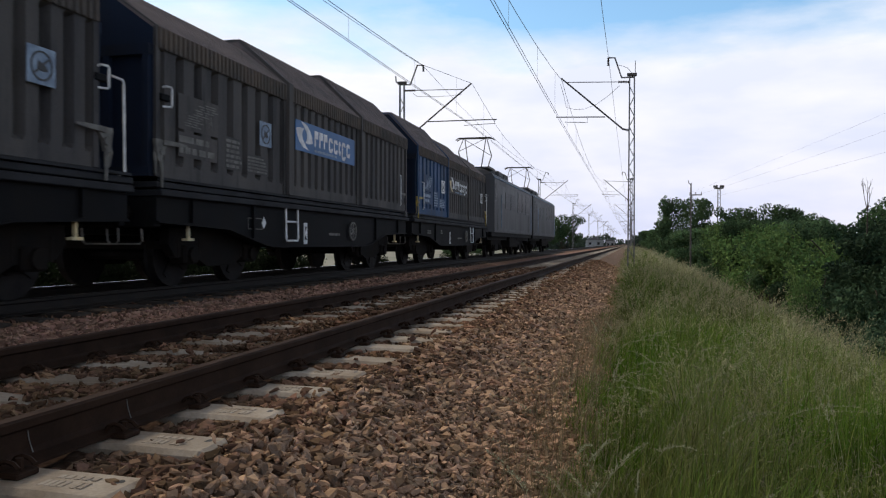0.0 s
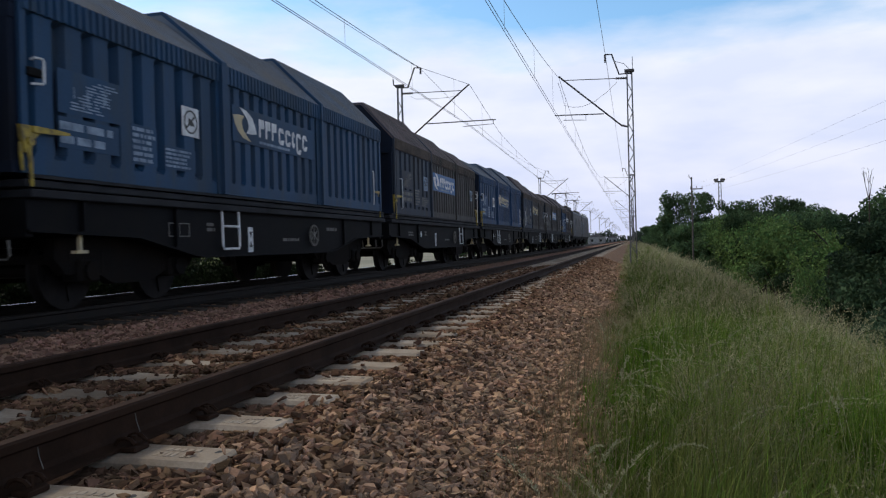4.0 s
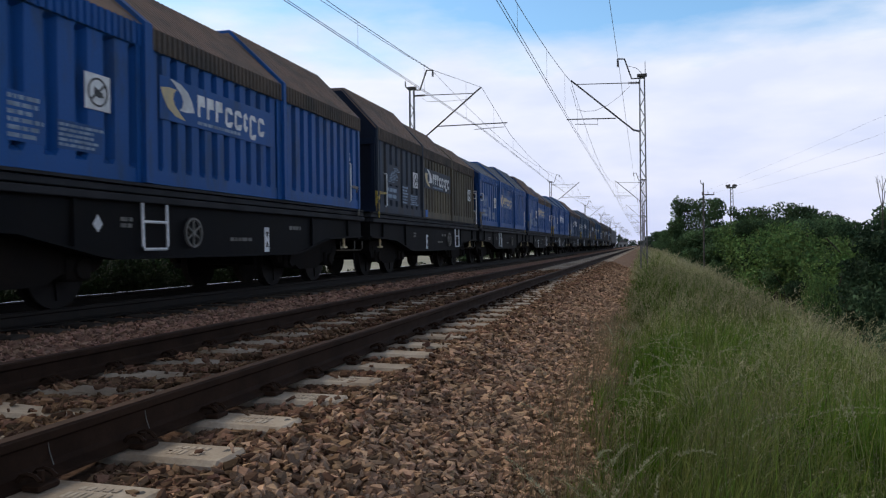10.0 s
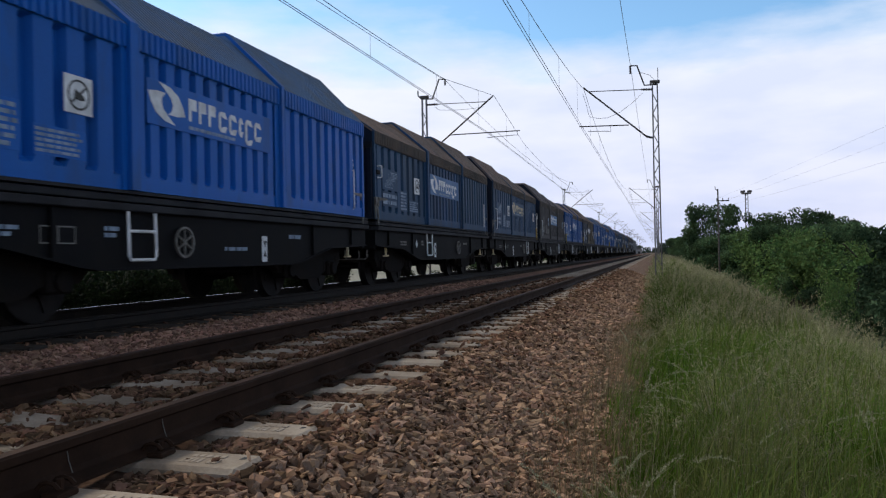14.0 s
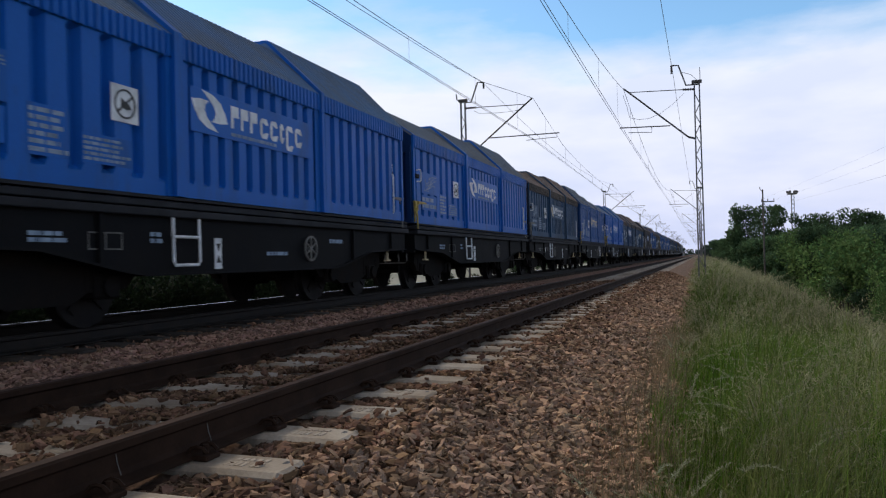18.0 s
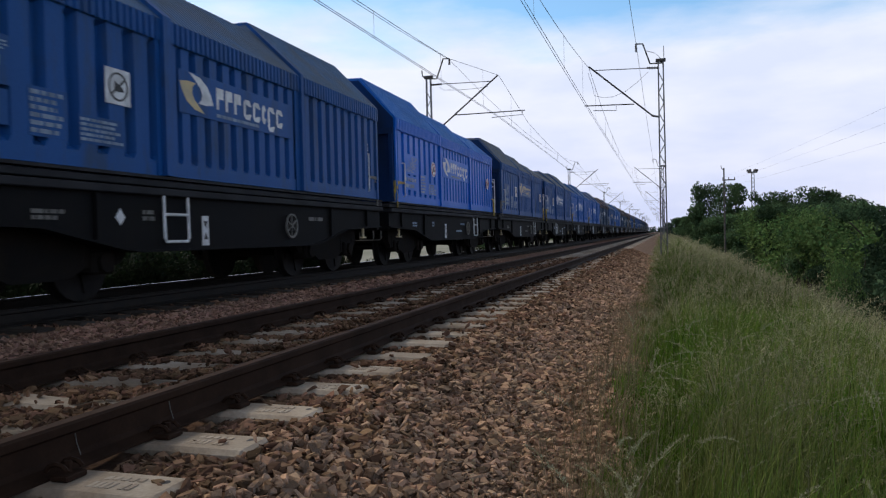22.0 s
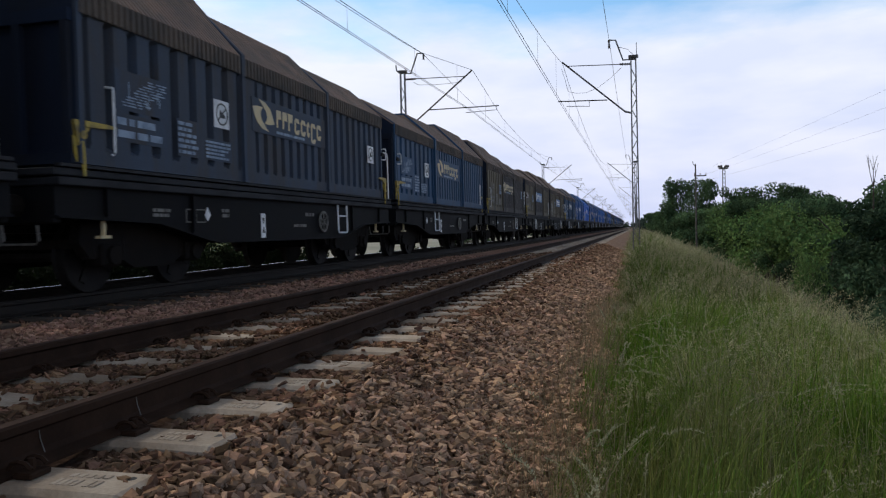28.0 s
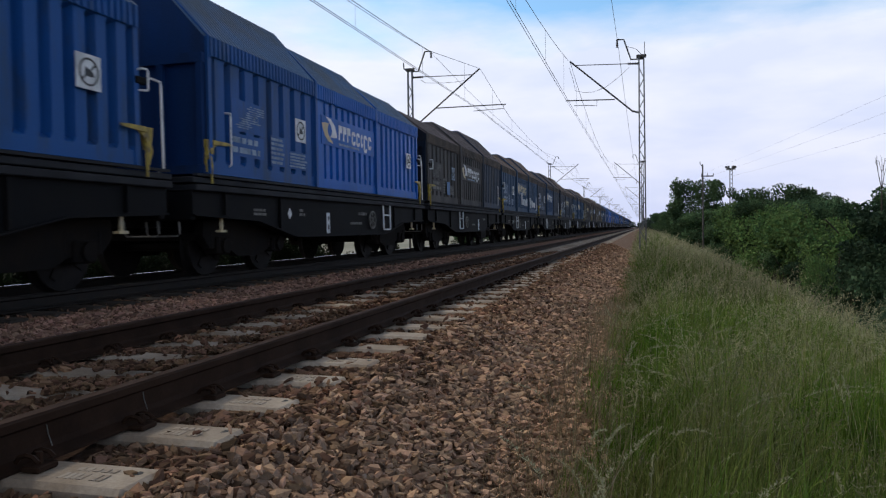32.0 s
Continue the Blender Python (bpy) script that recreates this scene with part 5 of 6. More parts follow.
# style, side paint, paint of the middle hood, roof, logo panel, writing, hand wheel first, label
TRAIN = [
    ("flush", "dusty", "brown", "soot", None, "pale", 0, "dusty blue and sooty hooded steel coil wagon"),
    ("step", "brown", "brown", "soot", "panel", "sooty", 0, "soot-brown hooded coil wagon with a bright blue logo panel"),
    ("flush", "slate", "brown", "soot", None, "sooty", 0, "slate and soot-brown hooded coil wagon with a faded logo"),
    ("step", "dusty", "dusty", "grey", None, "pale", 0, "dusty blue hooded coil wagon with stepped hoods"),
    ("flush", "slate", "brown", "soot", "panel", "sooty", 0, "slate and soot-brown hooded coil wagon with a blue logo panel"),
    ("step", "teal", "teal", "grey", None, "pale", 0, "dark teal hooded coil wagon with stepped hoods"),
    ("flush", "dusty", "dusty", "brown", None, "pale", 0, "dark blue hooded coil wagon with a brown roof"),
    ("step", "blue", "blue", "blue", None, "white", 1, "blue hooded coil wagon with white and cream markings"),
    ("flush", "blue", "blue", "brown", None, "pale", 0, "blue hooded coil wagon with a brown sooty roof"),
    ("step", "blue", "blue", "grey", None, "pale", 0, "blue hooded coil wagon with a dust-grey roof"),
    ("flush", "slate", "olive", "brown", "slate", "pale", 0, "hooded coil wagon with a dusty blue and a sooty olive part"),
    ("step", "blue", "blue", "brown", None, "pale", 1, "blue hooded coil wagon with a sooty brown roof"),
    ("flush", "brown", "brown", "soot", "panel", "sooty", 0, "sooty grey-brown hooded coil wagon with a blue logo panel"),
    ("flush", "teal", "teal", "brown", None, "pale", 0, "dark teal hooded coil wagon with a cream emblem"),
    ("step", "teal", "dusty", "brown", "panel", "pale", 0, "teal blue hooded coil wagon with stepped hoods"),
    ("step", "bright", "bright", "blue", None, "white", 1, "bright blue hooded coil wagon with white ladder"),
    ("flush", "blue", "blue", "grey", None, "pale", 0, "blue hooded coil wagon with a grey roof"),
    ("step", "teal", "teal", "brown", None, "pale", 1, "dark teal hooded coil wagon with a brown roof"),
    ("step", "bright", "bright", "grey", None, "white", 0, "bright blue hooded coil wagon with a grey roof"),
    ("step", "bright", "bright", "blue", None, "white", 0, "bright blue hooded coil wagon with crisp markings"),
    ("step", "blue", "blue", "grey", None, "white", 1, "deep blue hooded coil wagon with a grey roof"),
    ("flush", "blue", "blue", "grey", None, "pale", 0, "dusty deep blue hooded coil wagon with a cream emblem"),
    ("flush", "royal", "royal", "royal", None, "white", 0, "freshly painted royal blue hooded coil wagon"),
    ("step", "blue", "blue", "blue", None, "pale", 0, "blue hooded coil wagon with a blue-grey roof"),
    ("step", "teal", "teal", "brown", None, "pale", 1, "teal blue hooded coil wagon with cream markings"),
    ("flush", "olive", "olive", "brown", "panel", "sooty", 0, "sooty olive hooded coil wagon with a bright blue panel"),
    ("step", "olive", "brown", "brown", "panel", "sooty", 1, "grimy brown hooded coil wagon with stepped hoods and a blue panel"),
    ("flush", "olive", "brown", "brown", None, "sooty", 1, "grimy grey-brown hooded coil wagon with a white ladder"),
    ("step", "teal", "teal", "brown", None, "pale", 0, "teal blue hooded coil wagon with yellow levers"),
    ("flush", "slate", "slate", "brown", None, "pale", 0, "dark slate blue hooded coil wagon with a brown roof"),
    ("step", "slate", "dusty", "soot", None, "pale", 0, "sooty slate hooded coil wagon with yellow levers"),
    ("step", "teal", "teal", "brown", None, "pale", 1, "teal hooded coil wagon with white scrawled graffiti"),
    ("step", "brown", "brown", "soot", None, "sooty", 1, "sooty slate hooded coil wagon with a small blue notice"),
    ("flush", "blue", "bright", "blue", None, "pale", 0, "bright blue hooded coil wagon with a blue-grey roof"),
    ("flush", "blue", "blue", "blue", None, "pale", 0, "blue hooded coil wagon with a round pictogram sign"),
    ("step", "blue", "blue", "grey", None, "pale", 0, "blue hooded coil wagon with a grey roof"),
]
INK = {"white": WHITE, "pale": PALE, "sooty": PALE_BROWN}


def build_wagon(k):
    style, side, middle, roof, panel, ink, wheel_first, label = TRAIN[k]
    L = LAYOUT[style]
    rnd = random.Random(100 + k)
    root = tagged(new("covered_coil_wagon"), label, "wagon", "wagons of the goods train")
    WAGONS.append((root, k))
    step = style == "step"
    paints = (PAINT[side], PAINT[middle], PAINT["slate" if k == 32 else middle if not step else side])
    for i in range(3):
        y0, y1, w, top = L["cuts"][i], L["cuts"][i + 1], L["w"][i], L["top"][i]
        if not step and i == 1:
            y0, y1 = y0 + 0.004, y1 - 0.004
        pitch, wide = ((0.46, 0.25), (0.335, 0.17), (0.335, 0.17))[i]
        post = 0.34 if (not step and i == 1) else (0.22 if (step and i == 1) else 0.0)
        hood = put("hood", shared((style, "hood", i), lambda: hood_shape(y0, y1, w, pitch, wide, 1.5, post).mesh("hood", WHITE)), None, root)
        dress(hood, paints[i])
        sheet = put("roof_sheet", shared((style, "roof", i), lambda: roof_shape(y0, y1, w, top, L["flat"]).mesh("roof_sheet", WHITE)), None, hood, "corrugated roof sheet grey with soot and dust")
        dress(sheet, ROOF[roof])
        for side_x in (1, -1):
            band = [(side_x * (w + 0.012), 3.17), (side_x * (w + 0.012), 3.44)]
            strip = put("eave_band", shared((style, "eave", i, side_x), lambda: roof_shape(y0, y1, w, top, 0, outline=band if side_x > 0 else band[::-1]).mesh("eave_band", WHITE)), None, hood)
            # soot from the roof has run down over the folds of the eaves
            dress(strip, EAVE_SOOT if roof in ("brown", "soot") and not (side == "blue" and i == 0) else paints[i])
        for j, (yy, wd) in enumerate(((y0 - 0.004, 0.15), (y1 - 0.146, 0.15)) if step and i == 1 else ((y0 - 0.004, 0.09), (y1 - 0.086, 0.09))):
            # the edge that overlaps its neighbour stands proud
            out = 0.05 if (i > 0 and j == 0 if step else i < 2 and j == 1) else 0.02
            hoop = put("hoop_frame", shared((style, "hoop", i, j), lambda: hoop_shape(yy, w, top, wd, out, L["flat"]).mesh("hoop_frame", WHITE)), None, hood)
            dress(hoop, paints[i])
    for e in (-1, 1):
        # end plates darker than the sides: the gap's shade is painted on
        build_end_wall(root, style, e, L["cuts"][0] if e < 0 else L["cuts"][3], L["w"][0 if e < 0 else 2], L["top"][0 if e < 0 else 2], L["flat"], END_SHADED_BLUE if side in ("blue", "bright", "royal") else END_SHADED_NAVY)
    # deck and underframe
    put("deck", shared("deck", lambda: Shape().box(-1.43, 1.43, -5.78, 5.78, 1.36, 1.44, 0.01).box(-1.47, 1.47, -5.74, 5.74, 1.25, 1.34, 0.012).mesh("deck", DECK)), None, root)
    put("guide_rail", shared("guide", lambda: Shape().box(1.38, 1.46, -5.7, 5.7, 1.455, 1.49).box(-1.46, -1.38, -5.7, 5.7, 1.455, 1.49).mesh("guide_rail", DECK)), None, root)
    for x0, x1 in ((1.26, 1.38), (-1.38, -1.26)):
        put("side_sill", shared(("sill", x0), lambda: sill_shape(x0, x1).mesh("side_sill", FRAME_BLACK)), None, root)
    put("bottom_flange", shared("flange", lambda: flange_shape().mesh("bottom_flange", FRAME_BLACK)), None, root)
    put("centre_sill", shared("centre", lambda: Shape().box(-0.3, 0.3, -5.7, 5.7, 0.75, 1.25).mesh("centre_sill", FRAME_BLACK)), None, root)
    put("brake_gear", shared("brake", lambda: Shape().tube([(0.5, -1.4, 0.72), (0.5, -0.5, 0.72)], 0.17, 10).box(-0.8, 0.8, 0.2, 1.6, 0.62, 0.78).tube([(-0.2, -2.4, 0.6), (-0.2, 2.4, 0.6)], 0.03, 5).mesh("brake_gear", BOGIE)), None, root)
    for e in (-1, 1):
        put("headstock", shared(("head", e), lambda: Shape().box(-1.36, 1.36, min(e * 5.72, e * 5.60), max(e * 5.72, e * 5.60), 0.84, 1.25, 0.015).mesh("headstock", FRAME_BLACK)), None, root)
        for x in (-0.875, 0.875):
            put("buffer", shared("buffer", lambda: Shape().slab([(0.13 * math.cos(a * 0.5236), 0.13 * math.sin(a * 0.5236)) for a in range(12)], "y", 0, 0.16).slab([(0.075 * math.cos(a * 0.5236), 0.075 * math.sin(a * 0.5236)) for a in range(12)], "y", 0.16, 0.26).slab([(0.22 * math.cos(a * 0.3927), 0.17 * math.sin(a * 0.3927)) for a in range(16)], "y", 0.26, 0.295).mesh("buffer", BOGIE)), None, root,
                place=pose(x, e * 5.72, 1.04, 0, 0, 0 if e > 0 else 180))
        put("coupling", shared("hook", lambda: Shape().tube([(0, 0, 0), (0, 0.22, 0), (0, 0.27, 0.07), (0, 0.20, 0.12)], 0.035, 6).tube([(0, 0.2, 0.02), (0.04, 0.26, -0.2), (0, 0.28, -0.38)], 0.028, 6).mesh("coupling", BOGIE)), None, root,
            place=pose(0, e * 5.72, 1.03, 0, 0, 0 if e > 0 else 180))
        put("brake_hose", shared("hose", lambda: Shape().tube([(0.3, 0, 0), (0.3, 0.14, -0.1), (0.26, 0.2, -0.35), (0.2, 0.16, -0.5)], 0.022, 6).mesh("brake_hose", BOGIE)), None, root, place=pose(0, e * 5.70, 0.98, 0, 0, 0 if e > 0 else 180))
        lever = put("hood_lever", shared(("lever", e), lambda: lever_shape(-e).mesh("hood_lever", YELLOW)), None, root, "worn yellow hood locking lever", pose(0.02, L["lever"][e > 0], 0))
        if ink == "sooty" and rnd.random() < 0.7 and k < 26:
            dress(lever, PALE_BROWN)
        elif 8 <= k <= 27 and rnd.random() < 0.4:
            dress(lever, PALE_BROWN)
        put("lamp_bracket", shared("tee", lambda: Shape().box(1.30, 1.34, -0.02, 0.02, 0.70, 0.90).box(1.28, 1.36, -0.09, 0.09, 0.665, 0.70).mesh("lamp_bracket", CREAM)), None, root, "small cream lamp bracket", pose(0, e * 4.88, 0))
        if step == (e < 0):
            # the end with the shunter's place: a bracket loop on the hood and, ahead, a tall rail on the deck
            put("grab_loop_plate", shared("loopplate", lambda: Shape().box(1.40, 1.46, -0.11, 0.10, 2.50, 2.59, 0.01).mesh("grab_loop_plate", FRAME_BLACK)), None, root, "black bracket of the grab loop", pose(0, -5.62 if e < 0 else 5.16, 0))
            put("grab_loop", shared("loop", lambda: Shape().tube([(1.44, -0.05, 2.67), (1.49, -0.05, 2.68), (1.51, 0.03, 2.68), (1.51, 0.05, 2.66), (1.51, 0.05, 2.44), (1.51, 0.03, 2.42), (1.44, -0.05, 2.42)], 0.014, 6).mesh("grab_loop", WHITE)), None, root, "", pose(0, -5.62 if e < 0 else 5.16, 0))
            if e > 0:
                put("handrail", shared("tall", lambda: Shape().tube([(1.36, -0.12, 2.63), (1.42, 0.0, 2.60), (1.42, 0.02, 2.55), (1.42, 0.04, 1.47), (1.34, 0.04, 1.45)], 0.016, 6).mesh("handrail", WHITE)), None, root, "tall pale handrail at the end of the deck", pose(0, 5.58, 0))
        else:
            put("handrail", shared("grab", lambda: Shape().tube([(1.38, -0.03, 2.43), (1.48, 0, 2.42), (1.48, 0.0, 2.38), (1.48, 0, 1.66), (1.46, 0.0, 1.64), (1.38, 0, 1.64)], 0.016, 6).mesh("handrail", WHITE)), None, root, "pale upright handrail", pose(0.02, -4.86 if e < 0 else 4.86, 0))
            if e > 0:
                put("corner_rail", shared("corner", lambda: Shape().tube([(1.36, 0, 2.66), (1.40, 0, 2.64), (1.40, 0, 1.40)], 0.014, 6).mesh("corner_rail", WHITE)), None, root, "", pose(0, e * 5.56, 0))
        put("shunter_handle", shared("underbar", lambda: Shape().tube([(1.20, 0, 0.82), (1.20, 0.02, 0.66), (1.16, 0.02, 0.62), (0.72, 0.02, 0.62), (0.68, 0.02, 0.66), (0.68, 0, 0.82)], 0.014, 6).mesh("shunter_handle", PALE_BROWN)), None, root, "pale bar handle under the buffer", pose(0, e * 5.78, 0))
    build_bogie(root, -3.6)
    build_bogie(root, 3.6)
    # things on the near sill
    s = L["shift"]
    ladder_y = 2.15 if not step else -2.0
    ladder = Shape()
    ladder.tube([(1.44, 0.03, 1.25), (1.45, 0.03, 0.72), (1.45, 0.06, 0.68), (1.45, 0.50, 0.68), (1.45, 0.53, 0.72), (1.44, 0.53, 1.25)], 0.020, 6)
    ladder.tube([(1.445, 0.03, 1.02), (1.445, 0.53, 1.02)], 0.020, 6)
    step_ob = put("step_ladder", shared("ladder", lambda: ladder.mesh("step_ladder", WHITE)), None, root, "white tubular step", pose(0, ladder_y, 0))
    wheel_y = (-0.85 if wheel_first else 1.45) if step else 1.45
    put("hand_wheel", shared("wheel", lambda: hand_wheel_shape().mesh("hand_wheel", PALE_BROWN)), None, root, "grey spoked brake hand wheel", pose(1.42, wheel_y, 0.90))
    plate_y = (1.35 if wheel_first else -1.0) if step else -1.0
    put("brake_plate", shared("plate", lambda: Shape().box(1.38, 1.392, -0.075, 0.075, 0.62, 1.02).mesh("brake_plate", WHITE)), None, root, "white brake change-over plate", pose(0, plate_y, 0))
    put("plate_arrow", shared("arrow", lambda: Shape().slab([(-0.05, 0.70), (0.05, 0.70), (0.0, 0.80)], "x", 1.392, 1.396).slab([(-0.05, 0.95), (0.05, 0.95), (0.0, 0.85)], "x", 1.392, 1.396).mesh("plate_arrow", DARK_MARK)), None, root, "", pose(0, plate_y, 0))
    for y0, y1, z0, z1, rows in ((-4.0, -3.5, 0.92, 1.05, 2), (-2.3, -1.95 - 0.1, 0.93, 1.08, 2), (0.2, 0.95, 0.78, 0.86, 1), (2.2 if step else 0.7, 2.8 if step else 1.3, 0.98, 1.08, 1)):
        if rnd.random() < 0.8:
            b = put("sill_writing", bars_shape(1.381, y0, y1, z0, z1, rows, rnd), INK["pale" if ink == "white" else "sooty"], root)
            tagged(b, kind="stuff")
    if rnd.random() < 0.5:
        put("load_frame", Shape().box(1.381, 1.386, -3.25, -2.75, 0.86, 0.875).box(1.381, 1.386, -3.25, -2.75, 1.035, 1.05).box(1.381, 1.386, -3.25, -3.235, 0.875, 1.035).box(1.381, 1.386, -2.765, -2.75, 0.875, 1.035).box(1.381, 1.386, -3.01, -2.99, 0.875, 1.035), INK["sooty"], root)
    if rnd.random() < 0.5:
        put("white_label", Shape().slab([(-2.78, 0.97), (-2.70, 0.88), (-2.62, 0.97), (-2.70, 1.08)], "x", 1.381, 1.387), WHITE, root, "small white label")
    # markings on the hoods
    w0, w1 = L["w"][0], L["w"][1]
    ly0, ly1 = L["logo"]
    board = put("logo_board", shared((style, "board"), lambda: Shape().box(w1, w1 + 0.012, ly0, ly1, 2.34, 2.90, 0.003).mesh("logo_board", WHITE)), None, root,
                "flat board with a round emblem and a row of bars")
    dress(board, PANEL_BLUE if panel == "panel" else PAINT[panel or middle])
    bright = CREAM if rnd.random() < 0.5 else WHITE
    if panel == "panel" or ink == "white":
        bright = WHITE
    for turn in (110, 290):
        em = put("emblem", shared((style, "swirl", turn), lambda: swirl_shape(w1 + 0.012, ly0 + 0.40, 2.64, 0.345, turn).mesh("emblem", WHITE)), None, board)
        dress(em, CREAM if turn == 110 and panel != "panel" and ink != "white" else bright)
    y = ly0 + 0.86
    x = w1 + 0.012
    for i, (wd, z0, z1) in enumerate(((0.20, 2.50, 2.80), (0.20, 2.50, 2.80), (0.20, 2.50, 2.80), (0.24, 2.47, 2.76), (0.24, 2.47, 2.76), (0.15, 2.47, 2.76), (0.24, 2.38, 2.76), (0.24, 2.47, 2.76))):
        bar = 0.06
        if i < 3:
            out = [(y, z0), (y + bar, z0), (y + bar, z1 - 0.15), (y + wd - 0.02, z1 - 0.15), (y + wd - 0.02, z1), (y, z1)]
        else:
            e, q = y + wd - 0.02, 0.05
            out = [(y, z0 + q), (y + q, z0), (e - q, z0), (e, z0 + 0.09), (e - bar, z0 + 0.09), (y + bar, z0 + bar), (y + bar, z1 - bar), (e - bar, z1 - 0.09), (e, z1 - 0.09), (e - q, z1), (y + q, z1), (y, z1 - q)]
        letter = put("letter_bar", shared((style, "letter", i), lambda: Shape().slab(out, "x", x, x + 0.004).mesh("letter_bar", WHITE)), None, board)
        dress(letter, bright)
        y += wd + 0.03 + (0.03 if i == 2 else 0)
    sub = put("small_writing", shared((style, "sub"), lambda: bars_shape(w1 + 0.012, ly0 + 0.86, ly0 + 2.1, 2.38, 2.45, 1, random.Random(3)).mesh("small_writing", WHITE)), None, board)
    tagged(dress(sub, PALE), kind="stuff")
    # notices on the rear hood
    ph = s + 0.32
    for name, a, b, z0, z1, rows in (("route_notice", -5.05, -4.05, 2.22, 2.66, 7), ("address_notice", -5.05, -4.08, 1.84, 2.14, 2), ("data_notice", -3.80, -3.32, 1.78, 2.24, 6), ("warning_notice", -3.12, -2.42, 1.78, 2.05, 5)):
        a, b = a + ph, b + ph
        board2 = put(name, shared((style, name), lambda: Shape().box(w0 - 0.004, w0 + 0.003, a - 0.02, b + 0.02, z0 - 0.02, z1 + 0.02, 0.001).mesh(name, WHITE)), None, root)
        dress(board2, PAINT[side])
        chart = name == "route_notice"
        wr = put("writing", chart_shape(w0 + 0.003, a, b, z0, z1, rnd) if chart else bars_shape(w0 + 0.003, a, b, z0, z1, rows, rnd, 0.42), INK["sooty" if ink == "sooty" else "pale"] if not (name == "address_notice" and ink == "pale") else PALE, board2)
        tagged(wr, kind="stuff")
    for yy, sc in ((L["sign"], 1.0), (L["right"], 0.95)):
        kind = "round" if k == 22 else "square"
        sign = put("sign_plate", shared(("sign", kind), lambda: (Shape().disc(0, 0, 0, 0.2, 0.012) if kind == "round" else sign_plate_shape()).mesh("sign_plate", WHITE)), None, root, "white %s plate with a round pictogram" % kind,
                   Matrix.Translation((w0 + 0.004, yy, 2.46)) @ Matrix.Diagonal((1, sc, sc, 1)))
        if ink == "sooty":
            dress(sign, PALE)
        rim = put("sign_ring", shared(("ring",), lambda: Shape().ring(0.012, 0, 0, 0.165, 0.022, 0.005).box(0.012, 0.017, -0.15, 0.15, -0.012, 0.012, 0, pose(0, 0, 0, 40)).mesh("sign_ring", DARK_MARK)), None, sign)
        if k == 22:
            dress(rim, RED)
        put("pictogram", shared(("pic",), lambda: Shape().slab([(-0.07, -0.03), (0.0, -0.06), (0.09, -0.05), (0.06, 0.0), (-0.01, 0.03), (-0.06, 0.06)], "x", 0.0172, 0.020).mesh("pictogram", DARK_MARK)), None, sign)
    if k == 31:
        scrawl(root, w0)
    if k == 32:
        note = put("blue_notice", Shape().box(w0 + 0.056, w0 + 0.062, -3.75, -3.40, 1.75, 2.15, 0.002), PANEL_BLUE, root, "small bright blue notice")
    if k == 10:
        put("blue_patch", Shape().box(1.452, 1.458, -1.35, -1.12, 1.52, 1.72, 0.002), PAINT["bright"], root, "bright blue painted patch")
    return root


def sign_plate_shape():
    return Shape().box(0.0, 0.012, -0.21, 0.21, -0.205, 0.205, 0.003)


def hand_wheel_shape():
    s = Shape().ring(0.0, 0, 0, 0.205, 0.028, 0.028)
    for k in range(3):
        s.box(0.005, 0.023, -0.185, 0.185, -0.010, 0.010, 0, pose(0, 0, 0, 60 * k + 90))
    s.tube([(-0.06, 0, 0), (0.03, 0, 0)], 0.035, 8)
    return s


def flange_shape():
    s = Shape()
    line = [(-5.72, 0.90), (-3.9, 0.84), (-2.7, 0.60), (-2.35, 0.56), (2.35, 0.56), (2.7, 0.60), (3.9, 0.84), (5.72, 0.90)]
    for side in (-1, 1):
        s.loft([[(side * 1.22, y, z), (side * 1.42, y, z), (side * 1.42, y, z + 0.025), (side * 1.22, y, z + 0.025)] for y, z in line])
        for y in (-4.9, -3.1, 3.1, 4.9):
            z0 = 0.92 if abs(y) > 4 else 0.72
            s.box(min(side * 1.385, side * 1.43), max(side * 1.385, side * 1.43), y - 0.03, y + 0.03, z0, 1.25)
    return s


SPRAY = {"v": [[(0, 1), (0.35, 0), (0.55, 0.55), (0.8, 1.05)]], "e": [[(0.05, 0.5), (0.6, 0.55), (0.45, 0.95), (0.1, 0.8), (0.05, 0.25), (0.6, 0.05)]], "n": [[(0, 0), (0.03, 0.9)], [(0.03, 0.7), (0.35, 0.95), (0.55, 0)]],
         "k": [[(0, 0), (0, 1)], [(0, 1), (0.5, 0.9), (0.45, 0.5), (0, 0.5)], [(0.1, 0.5), (0.55, 0.35), (0.5, 0.02), (0, 0)]], "u": [[(0, 0.95), (0.05, 0.1), (0.4, 0.05), (0.5, 0.95)]], "l": [[(0.1, 1.15), (0.12, 0)]],
         "s": [[(0.5, 0.9), (0.1, 0.85), (0.1, 0.55), (0.5, 0.4), (0.45, 0.05), (0, 0.05)]], "d": [[(0.05, 0), (0.05, 1), (0.5, 0.85), (0.6, 0.4), (0.05, 0)]], "c": [[(0.5, 0.85), (0.1, 0.8), (0.05, 0.2), (0.5, 0.1)]]}


